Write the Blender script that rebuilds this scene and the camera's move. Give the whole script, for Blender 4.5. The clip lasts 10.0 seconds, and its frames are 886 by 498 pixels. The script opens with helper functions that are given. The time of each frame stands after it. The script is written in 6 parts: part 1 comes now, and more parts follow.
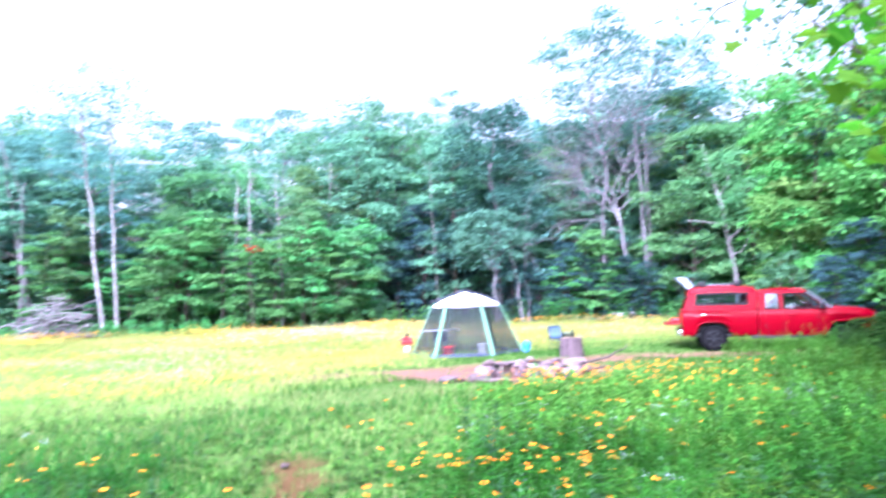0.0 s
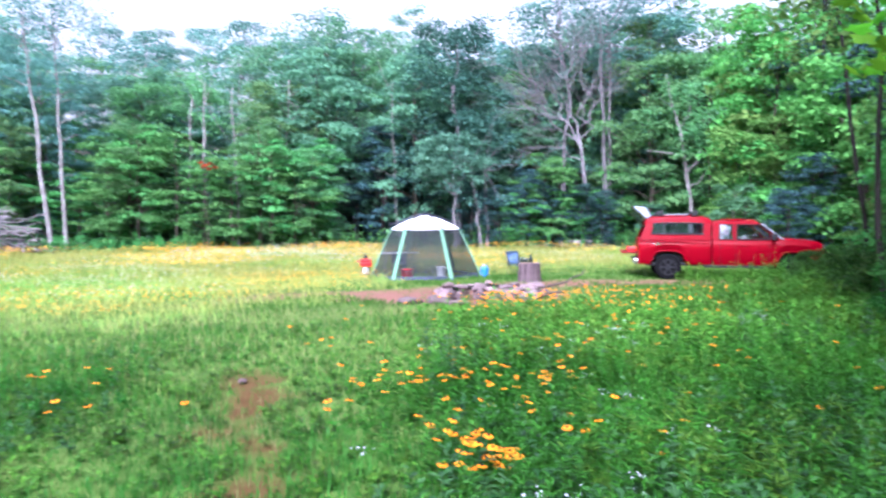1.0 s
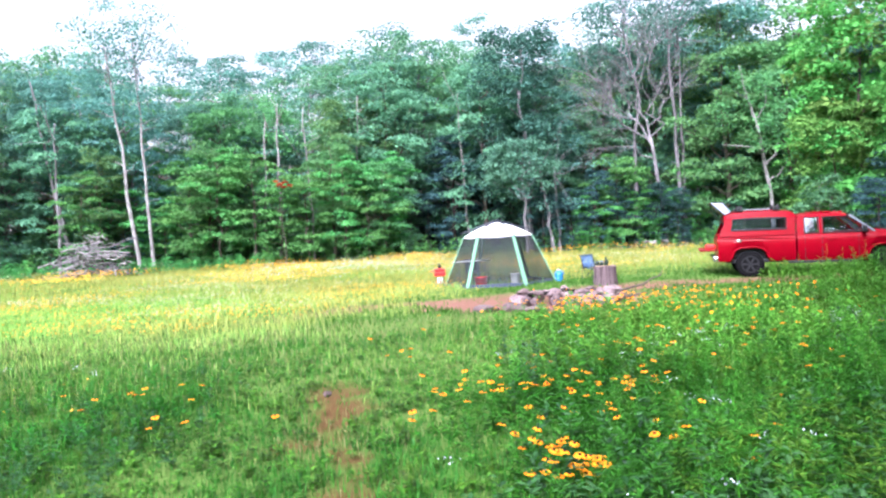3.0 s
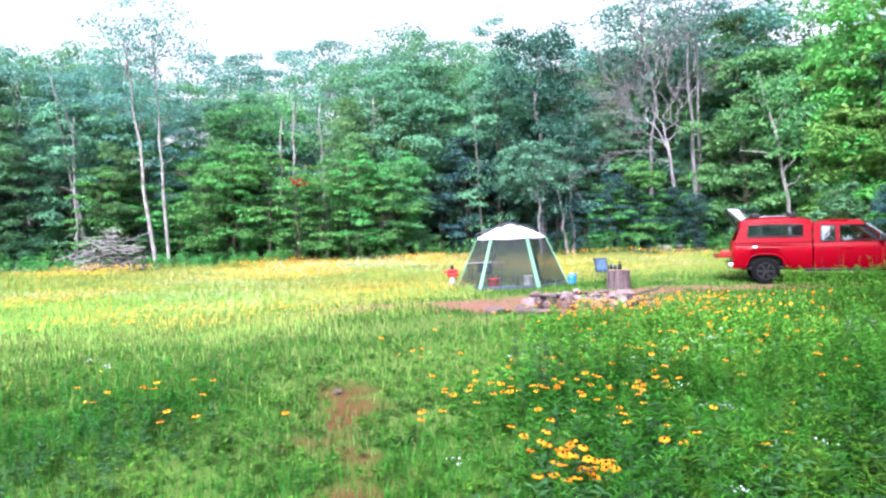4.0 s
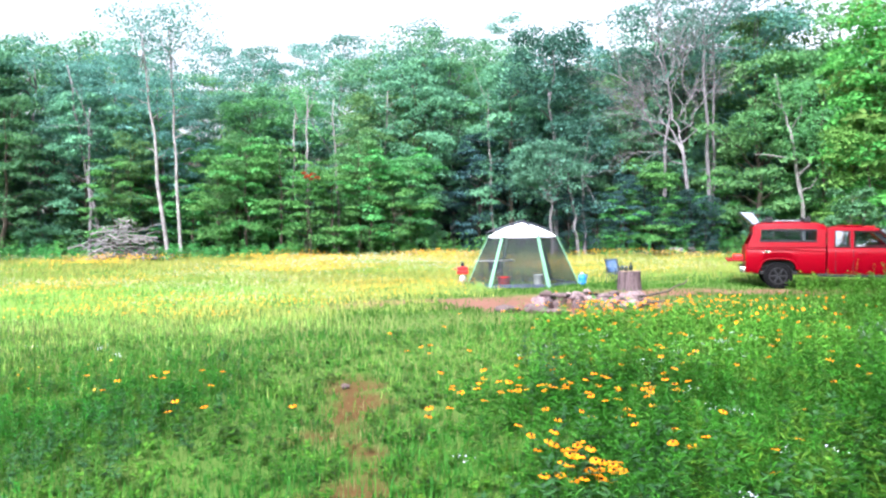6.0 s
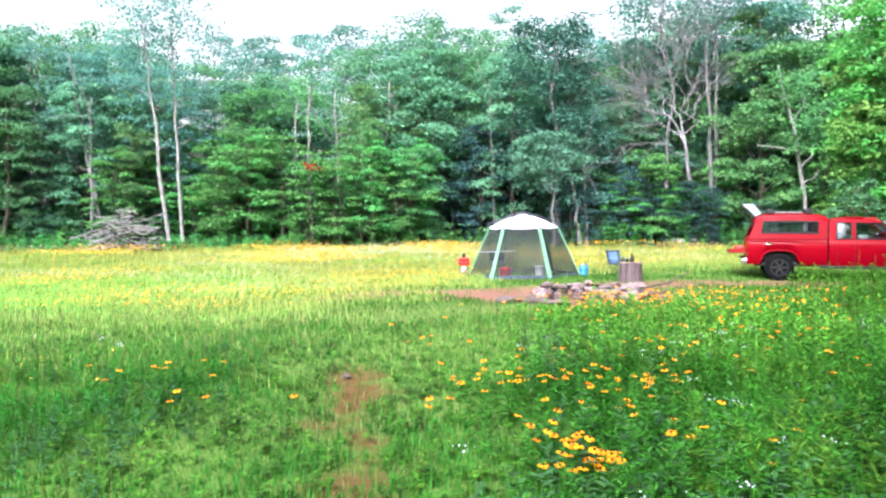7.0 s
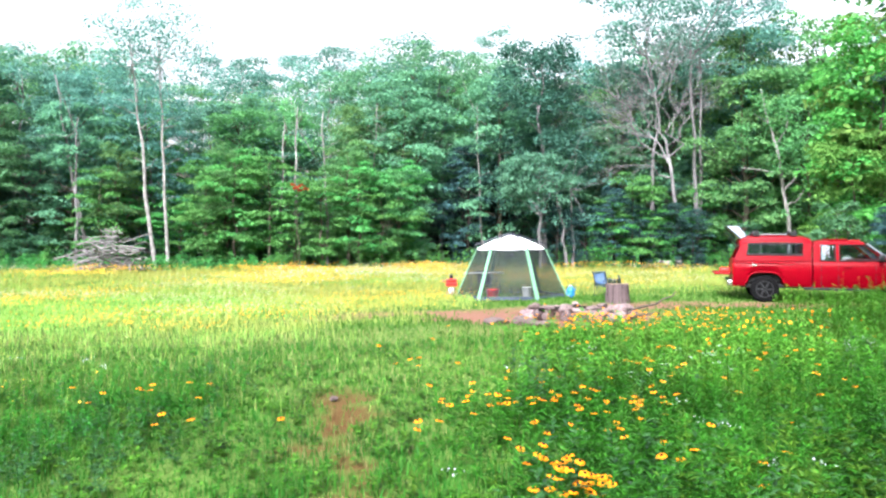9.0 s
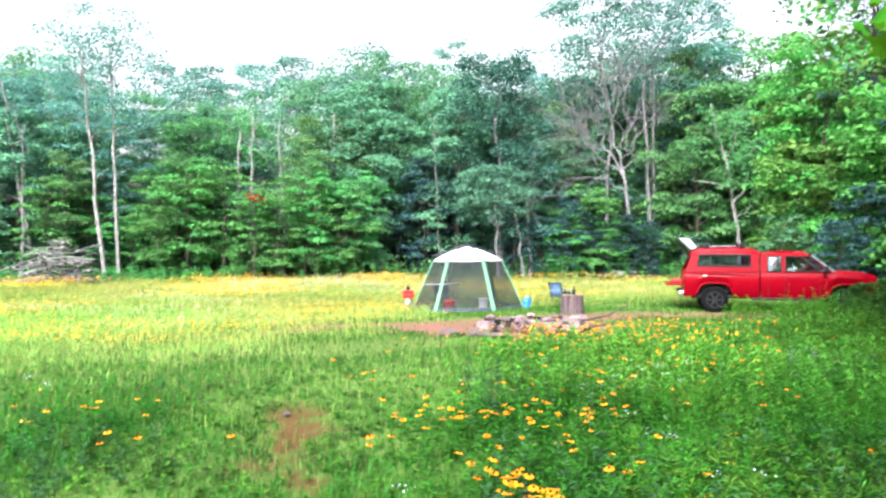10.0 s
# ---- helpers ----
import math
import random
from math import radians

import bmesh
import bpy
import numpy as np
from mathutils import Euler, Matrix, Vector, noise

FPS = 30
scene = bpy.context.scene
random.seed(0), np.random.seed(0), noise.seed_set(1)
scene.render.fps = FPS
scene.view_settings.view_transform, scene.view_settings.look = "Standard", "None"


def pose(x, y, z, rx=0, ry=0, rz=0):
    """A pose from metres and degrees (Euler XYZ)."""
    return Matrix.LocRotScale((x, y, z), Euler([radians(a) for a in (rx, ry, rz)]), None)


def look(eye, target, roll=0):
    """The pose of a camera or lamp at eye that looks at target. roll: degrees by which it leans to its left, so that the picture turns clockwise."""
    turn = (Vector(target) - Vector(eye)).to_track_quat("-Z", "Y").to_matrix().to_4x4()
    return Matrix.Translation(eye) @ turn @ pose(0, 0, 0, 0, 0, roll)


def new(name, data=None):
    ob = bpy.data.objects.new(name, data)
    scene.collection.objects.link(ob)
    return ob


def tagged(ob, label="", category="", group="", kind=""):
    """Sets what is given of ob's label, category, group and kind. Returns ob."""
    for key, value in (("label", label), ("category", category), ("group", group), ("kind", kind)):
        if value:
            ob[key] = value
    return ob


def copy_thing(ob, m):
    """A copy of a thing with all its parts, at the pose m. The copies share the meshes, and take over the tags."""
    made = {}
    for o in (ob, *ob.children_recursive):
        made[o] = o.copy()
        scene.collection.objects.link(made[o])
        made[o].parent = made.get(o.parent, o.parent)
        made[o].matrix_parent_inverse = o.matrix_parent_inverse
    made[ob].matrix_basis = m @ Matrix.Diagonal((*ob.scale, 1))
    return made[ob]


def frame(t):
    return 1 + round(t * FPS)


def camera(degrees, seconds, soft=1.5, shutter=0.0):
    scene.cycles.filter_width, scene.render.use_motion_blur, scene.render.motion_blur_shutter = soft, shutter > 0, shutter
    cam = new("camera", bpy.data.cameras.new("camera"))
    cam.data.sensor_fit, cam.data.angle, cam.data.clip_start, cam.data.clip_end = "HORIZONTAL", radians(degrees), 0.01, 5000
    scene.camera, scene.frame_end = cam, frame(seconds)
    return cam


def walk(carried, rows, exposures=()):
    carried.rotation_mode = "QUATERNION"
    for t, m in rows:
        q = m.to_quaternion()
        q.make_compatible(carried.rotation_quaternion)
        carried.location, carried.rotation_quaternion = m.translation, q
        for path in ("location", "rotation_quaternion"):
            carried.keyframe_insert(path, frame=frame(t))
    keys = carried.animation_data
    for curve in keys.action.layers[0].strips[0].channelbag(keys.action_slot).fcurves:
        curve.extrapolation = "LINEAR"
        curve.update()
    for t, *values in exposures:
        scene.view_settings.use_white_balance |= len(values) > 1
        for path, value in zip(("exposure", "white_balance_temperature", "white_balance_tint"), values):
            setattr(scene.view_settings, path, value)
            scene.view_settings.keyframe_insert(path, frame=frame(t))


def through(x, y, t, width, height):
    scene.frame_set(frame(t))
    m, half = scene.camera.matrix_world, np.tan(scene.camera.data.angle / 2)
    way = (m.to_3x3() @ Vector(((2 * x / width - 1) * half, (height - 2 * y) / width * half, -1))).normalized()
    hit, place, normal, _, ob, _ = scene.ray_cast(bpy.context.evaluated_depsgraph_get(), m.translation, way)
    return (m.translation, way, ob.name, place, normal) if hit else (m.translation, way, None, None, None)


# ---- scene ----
cam = camera(62.0, 10.0, soft=2.3, shutter=0.35)

# seconds, eye x y z, yaw, pitch, roll
PATH = [
    (0, 0.069, -0.104, 1.808, -4.58, 3.88, 2.17),
    (0.2, 0.039, -0.067, 1.798, -0.46, 2.13, 2.10),
    (0.5, -0.006, -0.012, 1.782, 0.86, 0.53, 1.99),
    (0.7, 0.002, 0.020, 1.764, -1.62, -1.39, 1.46),
    (1, 0.015, 0.067, 1.737, -7.86, -2.00, 0.67),
    (1.2, 0.023, 0.064, 1.744, -10.35, -2.92, 0.78),
    (1.5, 0.036, 0.060, 1.754, -12.62, -3.02, 0.94),
    (1.7, 0.028, 0.052, 1.759, -9.76, -1.64, 2.29),
    (1.8, 0.023, 0.048, 1.761, -6.65, -1.00, 2.96),
    (2, 0.015, 0.040, 1.766, -4.98, -0.15, 4.30),
    (2.5, -0.007, 0.025, 1.764, -4.53, -0.84, 3.57),
    (3, -0.024, 0.017, 1.765, -2.36, -1.25, 3.30),
    (4.5, -0.016, 0.015, 1.760, -1.24, -1.11, 2.03),
    (5, -0.024, 0.016, 1.769, -1.20, -1.44, 1.54),
    (5.5, -0.023, 0.032, 1.763, -0.62, -1.11, 1.04),
    (7, -0.013, 0.015, 1.759, -0.31, -2.04, 0.79),
    (7.5, 0.000, 0.000, 1.780, 0.00, -1.70, 0.80),
    (8, -0.001, -0.008, 1.790, -0.68, -0.30, 0.18),
    (8.5, -0.026, 0.014, 1.777, -0.81, 0.89, 0.02),
    (9, -0.031, 0.025, 1.764, -1.33, -0.43, 0.64),
    (9.5, -0.022, 0.019, 1.782, -2.15, -0.62, 1.41),
    (10, 0.017, -0.003, 1.801, -4.56, 0.33, 0.63),
]
walk(cam, [(t, pose(x, y, z, 90 + p, r, w)) for t, x, y, z, w, p, r in PATH],
     exposures=[(0.0, 2.27, 5050, 35), (0.6, 1.75, 5150, 33), (1.2, 1.65, 5330, 29), (2.0, 1.68, 5530, 25), (4.0, 1.75, 5720, 20), (6.5, 1.77, 5900, 14), (10.0, 1.82, 6080, 10)])

# ---- world and sun ----
world = bpy.data.worlds.new("sky")
scene.world = world
world.use_nodes = True
wn, wl = world.node_tree.nodes, world.node_tree.links
sky = wn.new("ShaderNodeTexSky")
sky.sky_type = 'NISHITA'
sky.sun_disc = False
sky.sun_elevation = radians(43)
sky.sun_rotation = radians(205)
sky.dust_density = 6.0
sky.air_density = 1.2
cloud = wn.new("ShaderNodeHueSaturation")
cloud.inputs["Saturation"].default_value = 0.2
wl.new(sky.outputs[0], cloud.inputs["Color"])
back = wn["Background"]
back.inputs["Strength"].default_value = 0.15
wl.new(cloud.outputs[0], back.inputs["Color"])

sun = new("sun", bpy.data.lights.new("sun", 'SUN'))
sun.data.energy = 3.0
sun.data.angle = radians(12)
sun.data.color = (1.0, 0.97, 0.92)
sun.matrix_world = look((-14, -30, 31), (0, 0, 0))


# ---- materials ----
def mat(name, base, rough=0.8, spread=0.25, scale=8.0, metal=0.0, bump=0.0, fine=60.0, coat=0.0, second=None, island=0.0, objvar=0.0, spec=0.3):
    """A surface whose colour wanders between base and second at two scales, with fine relief."""
    m = bpy.data.materials.new(name)
    m.use_nodes = True
    n, l = m.node_tree.nodes, m.node_tree.links
    b = n["Principled BSDF"]
    b.inputs["Roughness"].default_value = rough
    b.inputs["Metallic"].default_value = metal
    b.inputs["Specular IOR Level"].default_value = spec
    if coat:
        b.inputs["Coat Weight"].default_value = coat
        b.inputs["Coat Roughness"].default_value = 0.05
    co = n.new("ShaderNodeTexCoord")
    big, small = n.new("ShaderNodeTexNoise"), n.new("ShaderNodeTexNoise")
    for node, s in ((big, scale), (small, fine)):
        node.inputs["Scale"].default_value = s
        node.inputs["Detail"].default_value = 5
        l.new(co.outputs["Object"], node.inputs["Vector"])
    mix = n.new("ShaderNodeMix")
    mix.data_type = 'RGBA'
    two = second or tuple(c * (1 - spread) for c in base)
    mix.inputs["A"].default_value = (*base, 1)
    mix.inputs["B"].default_value = (*two, 1)
    add = n.new("ShaderNodeMath")
    add.operation = 'MULTIPLY_ADD'
    l.new(small.outputs["Fac"], add.inputs[0])
    add.inputs[1].default_value = 0.5
    ramp = n.new("ShaderNodeMapRange")
    ramp.inputs["From Min"].default_value, ramp.inputs["From Max"].default_value = 0.5, 1.0
    l.new(big.outputs["Fac"], add.inputs[2])
    l.new(add.outputs[0], ramp.inputs["Value"])
    l.new(ramp.outputs[0], mix.inputs["Factor"])
    out = mix.outputs["Result"]
    if island or objvar:
        hsv = n.new("ShaderNodeHueSaturation")
        src = n.new("ShaderNodeNewGeometry").outputs["Random Per Island"] if island else n.new("ShaderNodeObjectInfo").outputs["Random"]
        vr = n.new("ShaderNodeMapRange")
        a = island or objvar
        vr.inputs["To Min"].default_value, vr.inputs["To Max"].default_value = 1 - a, 1 + a
        l.new(src, vr.inputs["Value"])
        l.new(vr.outputs[0], hsv.inputs["Value"])
        l.new(out, hsv.inputs["Color"])
        out = hsv.outputs["Color"]
    l.new(out, b.inputs["Base Color"])
    if bump:
        bp = n.new("ShaderNodeBump")
        bp.inputs["Strength"].default_value = bump
        bp.inputs["Distance"].default_value = 0.02
        l.new(small.outputs["Fac"], bp.inputs["Height"])
        l.new(bp.outputs[0], b.inputs["Normal"])
    return m


def leaf_mat(name, dark, light, through=0.45, objvar=0.12, rough=0.6):
    """Foliage: a different green for each leaf and each plant, lit through from behind."""
    m = bpy.data.materials.new(name)
    m.use_nodes = True
    n, l = m.node_tree.nodes, m.node_tree.links
    b = n["Principled BSDF"]
    b.inputs["Roughness"].default_value = rough
    b.inputs["Specular IOR Level"].default_value = 0.18
    geo, info = n.new("ShaderNodeNewGeometry"), n.new("ShaderNodeObjectInfo")
    co, tex = n.new("ShaderNodeTexCoord"), n.new("ShaderNodeTexNoise")
    tex.inputs["Scale"].default_value = 0.7
    l.new(co.outputs["Object"], tex.inputs["Vector"])
    half = n.new("ShaderNodeMath")
    half.operation = 'MULTIPLY_ADD'
    half.inputs[1].default_value = 0.6
    l.new(geo.outputs["Random Per Island"], half.inputs[0])
    shift = n.new("ShaderNodeMath")
    shift.operation = 'MULTIPLY_ADD'
    shift.inputs[1].default_value, shift.inputs[2].default_value = 0.9, -0.25
    l.new(tex.outputs["Fac"], shift.inputs[0])
    l.new(shift.outputs[0], half.inputs[2])
    mix = n.new("ShaderNodeMix")
    mix.data_type = 'RGBA'
    mix.inputs["A"].default_value, mix.inputs["B"].default_value = (*dark, 1), (*light, 1)
    l.new(half.outputs[0], mix.inputs["Factor"])
    hsv, vr, hr = n.new("ShaderNodeHueSaturation"), n.new("ShaderNodeMapRange"), n.new("ShaderNodeMapRange")
    vr.inputs["To Min"].default_value, vr.inputs["To Max"].default_value = 1 - 2 * objvar, 1 + 2 * objvar
    hr.inputs["To Min"].default_value, hr.inputs["To Max"].default_value = 0.5 - objvar / 5, 0.5 + objvar / 5
    l.new(info.outputs["Random"], vr.inputs["Value"])
    l.new(info.outputs["Random"], hr.inputs["Value"])
    l.new(vr.outputs[0], hsv.inputs["Value"])
    l.new(hr.outputs[0], hsv.inputs["Hue"])
    l.new(mix.outputs["Result"], hsv.inputs["Color"])
    l.new(hsv.outputs[0], b.inputs["Base Color"])
    tr, ms = n.new("ShaderNodeBsdfTranslucent"), n.new("ShaderNodeMixShader")
    l.new(hsv.outputs[0], tr.inputs["Color"])
    ms.inputs[0].default_value = through
    l.new(b.outputs[0], ms.inputs[1])
    l.new(tr.outputs[0], ms.inputs[2])
    l.new(ms.outputs[0], n["Material Output"].inputs["Surface"])
    return m


M = {
    # blue raised in mid, lime, teal, flank and far greens in place of haze
    "leaf_mid": leaf_mat("leaf_mid", (0.05, 0.155, 0.095), (0.165, 0.36, 0.17), 0.45, 0.15),
    "leaf_lime": leaf_mat("leaf_lime", (0.05, 0.165, 0.068), (0.175, 0.36, 0.12), 0.45, 0.13),
    "leaf_deep": leaf_mat("leaf_deep", (0.03, 0.095, 0.085), (0.09, 0.225, 0.17), 0.35, 0.1),
    "leaf_teal": leaf_mat("leaf_teal", (0.064, 0.175, 0.15), (0.155, 0.34, 0.26), 0.45, 0.13),
    # near-black green: forest shade put into the hemlock leaf colour; also pine needles
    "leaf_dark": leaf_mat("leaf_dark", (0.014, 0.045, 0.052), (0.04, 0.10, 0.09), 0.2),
    "leaf_bright": leaf_mat("leaf_bright", (0.0425, 0.17, 0.051), (0.1403, 0.3655, 0.0935)),
    "leaf_near": leaf_mat("leaf_near", (0.035, 0.15, 0.006), (0.11, 0.30, 0.012), 0.62),
    "leaf_flank": leaf_mat("leaf_flank", (0.045, 0.165, 0.032), (0.185, 0.4, 0.09), 0.45, 0.16),
    "forb_light": leaf_mat("forb_light", (0.008, 0.05, 0.003), (0.092, 0.25, 0.02), 0.22, 0.12, 0.38),
    # lit copy of the weed green, for weeds beyond the near shade
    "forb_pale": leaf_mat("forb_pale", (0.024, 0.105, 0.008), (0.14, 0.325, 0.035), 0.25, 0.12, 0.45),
    "leaf_pale": leaf_mat("leaf_pale", (0.045, 0.13, 0.085), (0.13, 0.27, 0.165), 0.4, 0.1),
    # paled and blued to imitate haze over the back rows
    "leaf_haze": leaf_mat("leaf_haze", (0.09, 0.23, 0.18), (0.2, 0.39, 0.29), 0.4),
    "leaf_thicket": leaf_mat("leaf_thicket", (0.0095, 0.051, 0.0082), (0.051, 0.1564, 0.019), 0.35),
    "leaf_red": leaf_mat("leaf_red", (0.26, 0.012, 0.016), (0.42, 0.03, 0.026)),
    "grass": leaf_mat("grass", (0.012, 0.07, 0.006), (0.078, 0.19, 0.02), 0.35),
    "grass_tall": leaf_mat("grass_tall", (0.16, 0.285, 0.035), (0.44, 0.45, 0.14), 0.35),
    "hay_green": leaf_mat("hay_green", (0.13, 0.28, 0.035), (0.31, 0.45, 0.11), 0.4),
    "grass_dry": leaf_mat("grass_dry", (0.17, 0.1836, 0.0612), (0.3128, 0.2992, 0.136), 0.3),
    # darkest greens run near black, standing in for shaded gaps between leaves
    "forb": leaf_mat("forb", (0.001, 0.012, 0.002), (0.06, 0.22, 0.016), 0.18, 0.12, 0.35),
    "forb_blue": leaf_mat("forb_blue", (0.0082, 0.0476, 0.0163), (0.0476, 0.1496, 0.0449), 0.18, 0.12, 0.33),
    "petal": leaf_mat("petal", (0.75, 0.18, 0.0), (0.85, 0.34, 0.002), 0.25, 0.03),
    "petal_far": leaf_mat("petal_far", (0.66, 0.26, 0.01), (0.75, 0.45, 0.05), 0.25, 0.03),
    "petal_white": leaf_mat("petal_white", (0.34, 0.37, 0.42), (0.5, 0.52, 0.58), 0.25, 0.03),
    "seed_head": leaf_mat("seed_head", (0.34, 0.3264, 0.204), (0.476, 0.4352, 0.306), 0.3, 0.03),
    "eye": mat("eye", (0.0204, 0.0082, 0.0054), 0.9, bump=0.5),
    "bark": mat("bark", (0.1088, 0.0884, 0.068), 0.95, second=(0.0476, 0.0374, 0.0306), scale=3, fine=40, bump=0.8),
    "bark_pale": mat("bark_pale", (0.272, 0.2584, 0.2516), 0.9, second=(0.1156, 0.1054, 0.102), scale=2.5, fine=30, bump=0.6),
    "bark_grey": mat("bark_grey", (0.19, 0.178, 0.185), 0.95, second=(0.085, 0.078, 0.084), scale=3, fine=30, bump=0.6),
    "bark_flaking": mat("bark_flaking", (0.21, 0.11, 0.095), 0.95, second=(0.035, 0.025, 0.022), scale=9, fine=30, bump=1.0),
    "bark_dark": mat("bark_dark", (0.0238, 0.019, 0.017), 0.95, second=(0.017, 0.0136, 0.0122), scale=4, fine=30, bump=0.9),
    "bark_yellow": mat("bark_yellow", (0.5, 0.43, 0.02), 0.9, second=(0.1, 0.13, 0.02), scale=9, fine=30, bump=0.8),
    "stone": mat("stone", (0.36, 0.26, 0.265), 0.9, second=(0.06, 0.04, 0.044), scale=3, fine=30, bump=1.0, objvar=0.5),
    "stump_bark": mat("stump_bark", (0.16, 0.115, 0.12), 0.95, second=(0.02, 0.013, 0.015), scale=8, fine=50, bump=1.0),
    "stone_pale": mat("stone_pale", (0.1836, 0.1292, 0.1258), 0.9, second=(0.0816, 0.0578, 0.0578), scale=6, fine=50, bump=0.7, objvar=0.2),
    "wood_cut": mat("wood_cut", (0.2856, 0.204, 0.136), 0.9, second=(0.1768, 0.1224, 0.0884), scale=6, fine=70, bump=0.4),
    "paint_red": mat("paint_red", (0.175, 0.0003, 0.0055), 0.35, spread=0.1, coat=0.06, spec=0.06),
    "paint_grey": mat("paint_grey", (0.1156, 0.1292, 0.1496), 0.35, spread=0.08, spec=0.5),
    "black": mat("black", (0.0136, 0.0136, 0.015), 0.6, bump=0.2),
    "rubber": mat("rubber", (0.0048, 0.0048, 0.0054), 0.9, bump=0.4, spec=0.08),
    "chrome": mat("chrome", (0.7, 0.7, 0.72), 0.2, metal=1.0, spread=0.1),
    "rim": mat("rim", (0.016, 0.016, 0.018), 0.6, spec=0.2),
    "lamp_red": mat("lamp_red", (0.34, 0.0068, 0.0068), 0.15, spread=0.2, spec=0.6),
    "lamp_clear": mat("lamp_clear", (0.75, 0.75, 0.72), 0.15, spread=0.2, spec=0.6),
    "interior": mat("interior", (0.034, 0.034, 0.0374), 0.9),
    "tent_white": mat("tent_white", (0.80, 0.80, 0.80), 0.7, spread=0.06, scale=3, bump=0.1),
    "tent_green": mat("tent_green", (0.13, 0.27, 0.17), 0.75, spread=0.12, bump=0.1),
    "tent_skirt": mat("tent_skirt", (0.10, 0.13, 0.22), 0.8, spread=0.3),
    "pole": mat("pole", (0.034, 0.0408, 0.0544), 0.4, metal=0.3),
    "plastic_red": mat("plastic_red", (0.62, 0.015, 0.012), 0.4, spread=0.1, spec=0.4),
    "plastic_blue": mat("plastic_blue", (0.0204, 0.1632, 0.4216), 0.35, spread=0.12, spec=0.5),
    "plastic_white": mat("plastic_white", (0.75, 0.76, 0.78), 0.4, spread=0.08),
    "cloth_blue": mat("cloth_blue", (0.068, 0.17, 0.374), 0.9, second=(0.2448, 0.3128, 0.4216), scale=9, bump=0.2),
    "cloth_dark": mat("cloth_dark", (0.0544, 0.068, 0.0952), 0.9, bump=0.2),
    "glass_green": mat("glass_green", (0.012, 0.022, 0.012), 0.35, spec=0.25),
}


def streak(m, scale):
    """Draws the grain of a material out along z."""
    n, l = m.node_tree.nodes, m.node_tree.links
    for tex in [q for q in n if q.bl_idname == "ShaderNodeTexNoise"]:
        mp = n.new("ShaderNodeMapping")
        mp.inputs["Scale"].default_value = scale
        l.new(tex.inputs["Vector"].links[0].from_socket, mp.inputs["Vector"])
        l.new(mp.outputs[0], tex.inputs["Vector"])


streak(M["stump_bark"], (1.6, 1.6, 0.16))
streak(M["bark"], (1.2, 1.2, 0.3))


def glass_mat(name, ior):
    m = bpy.data.materials.new(name)
    m.use_nodes = True
    n, l = m.node_tree.nodes, m.node_tree.links
    g, t, mx = n.new("ShaderNodeBsdfGlossy"), n.new("ShaderNodeBsdfTransparent"), n.new("ShaderNodeMixShader")
    g.inputs["Roughness"].default_value = 0.03
    g.inputs["Color"].default_value = (0.9, 0.95, 1, 1)
    t.inputs["Color"].default_value = (0.68, 0.72, 0.74, 1)
    fr = n.new("ShaderNodeFresnel")
    fr.inputs["IOR"].default_value = ior
    l.new(fr.outputs[0], mx.inputs[0])
    l.new(t.outputs[0], mx.inputs[1])
    l.new(g.outputs[0], mx.inputs[2])
    l.new(mx.outputs[0], n["Material Output"].inputs["Surface"])
    return m


def net_mat():
    """Insect netting: threads too fine to see, so part cloth and part clear."""
    m = bpy.data.materials.new("insect_net")
    m.use_nodes = True
    n, l = m.node_tree.nodes, m.node_tree.links
    d, t, mx = n["Principled BSDF"], n.new("ShaderNodeBsdfTransparent"), n.new("ShaderNodeMixShader")
    d.inputs["Base Color"].default_value = (0.018, 0.022, 0.026, 1)
    d.inputs["Roughness"].default_value = 0.9
    co, tex, mr = n.new("ShaderNodeTexCoord"), n.new("ShaderNodeTexNoise"), n.new("ShaderNodeMapRange")
    tex.inputs["Scale"].default_value = 1.5
    mr.inputs["To Min"].default_value, mr.inputs["To Max"].default_value = 0.44, 0.62
    l.new(co.outputs["Object"], tex.inputs["Vector"])
    l.new(tex.outputs["Fac"], mr.inputs["Value"])
    l.new(mr.outputs[0], mx.inputs[0])
    l.new(t.outputs[0], mx.inputs[1])
    l.new(d.outputs[0], mx.inputs[2])
    l.new(mx.outputs[0], n["Material Output"].inputs["Surface"])
    return m


M["car_glass"] = glass_mat("car_glass", 1.2)
M["cab_glass"] = glass_mat("cab_glass", 1.9)
M["net"] = net_mat()
# opaque pale blue: the sky's reflection in the hatch glass put into colour
M["hatch_sky_glass"] = mat("hatch_sky_glass", (0.26, 0.30, 0.37), 0.15, spread=0.5, scale=3, spec=0.7)


# ---- building helpers ----
def part(name, data, material, parent=None, label=""):
    """Links a bmesh or a mesh as one object, under a thing if one is given."""
    if isinstance(data, bmesh.types.BMesh):
        me = bpy.data.meshes.new(name)
        data.to_mesh(me)
        data.free()
    else:
        me = data
    if material is not None and not me.materials:
        me.materials.append(material)
    ob = new(name, me)
    if parent is not None:
        ob.parent = parent
    if label:
        tagged(ob, label)
    return ob


def thing(name, m, label, category, group="", kind=""):
    ob = new(name)
    ob.matrix_world = m
    return tagged(ob, label, category, group, kind)


def smooth(me, angle=0.7):
    for p in me.polygons:
        p.use_smooth = True
    me.set_sharp_from_angle(angle=angle)
    return me


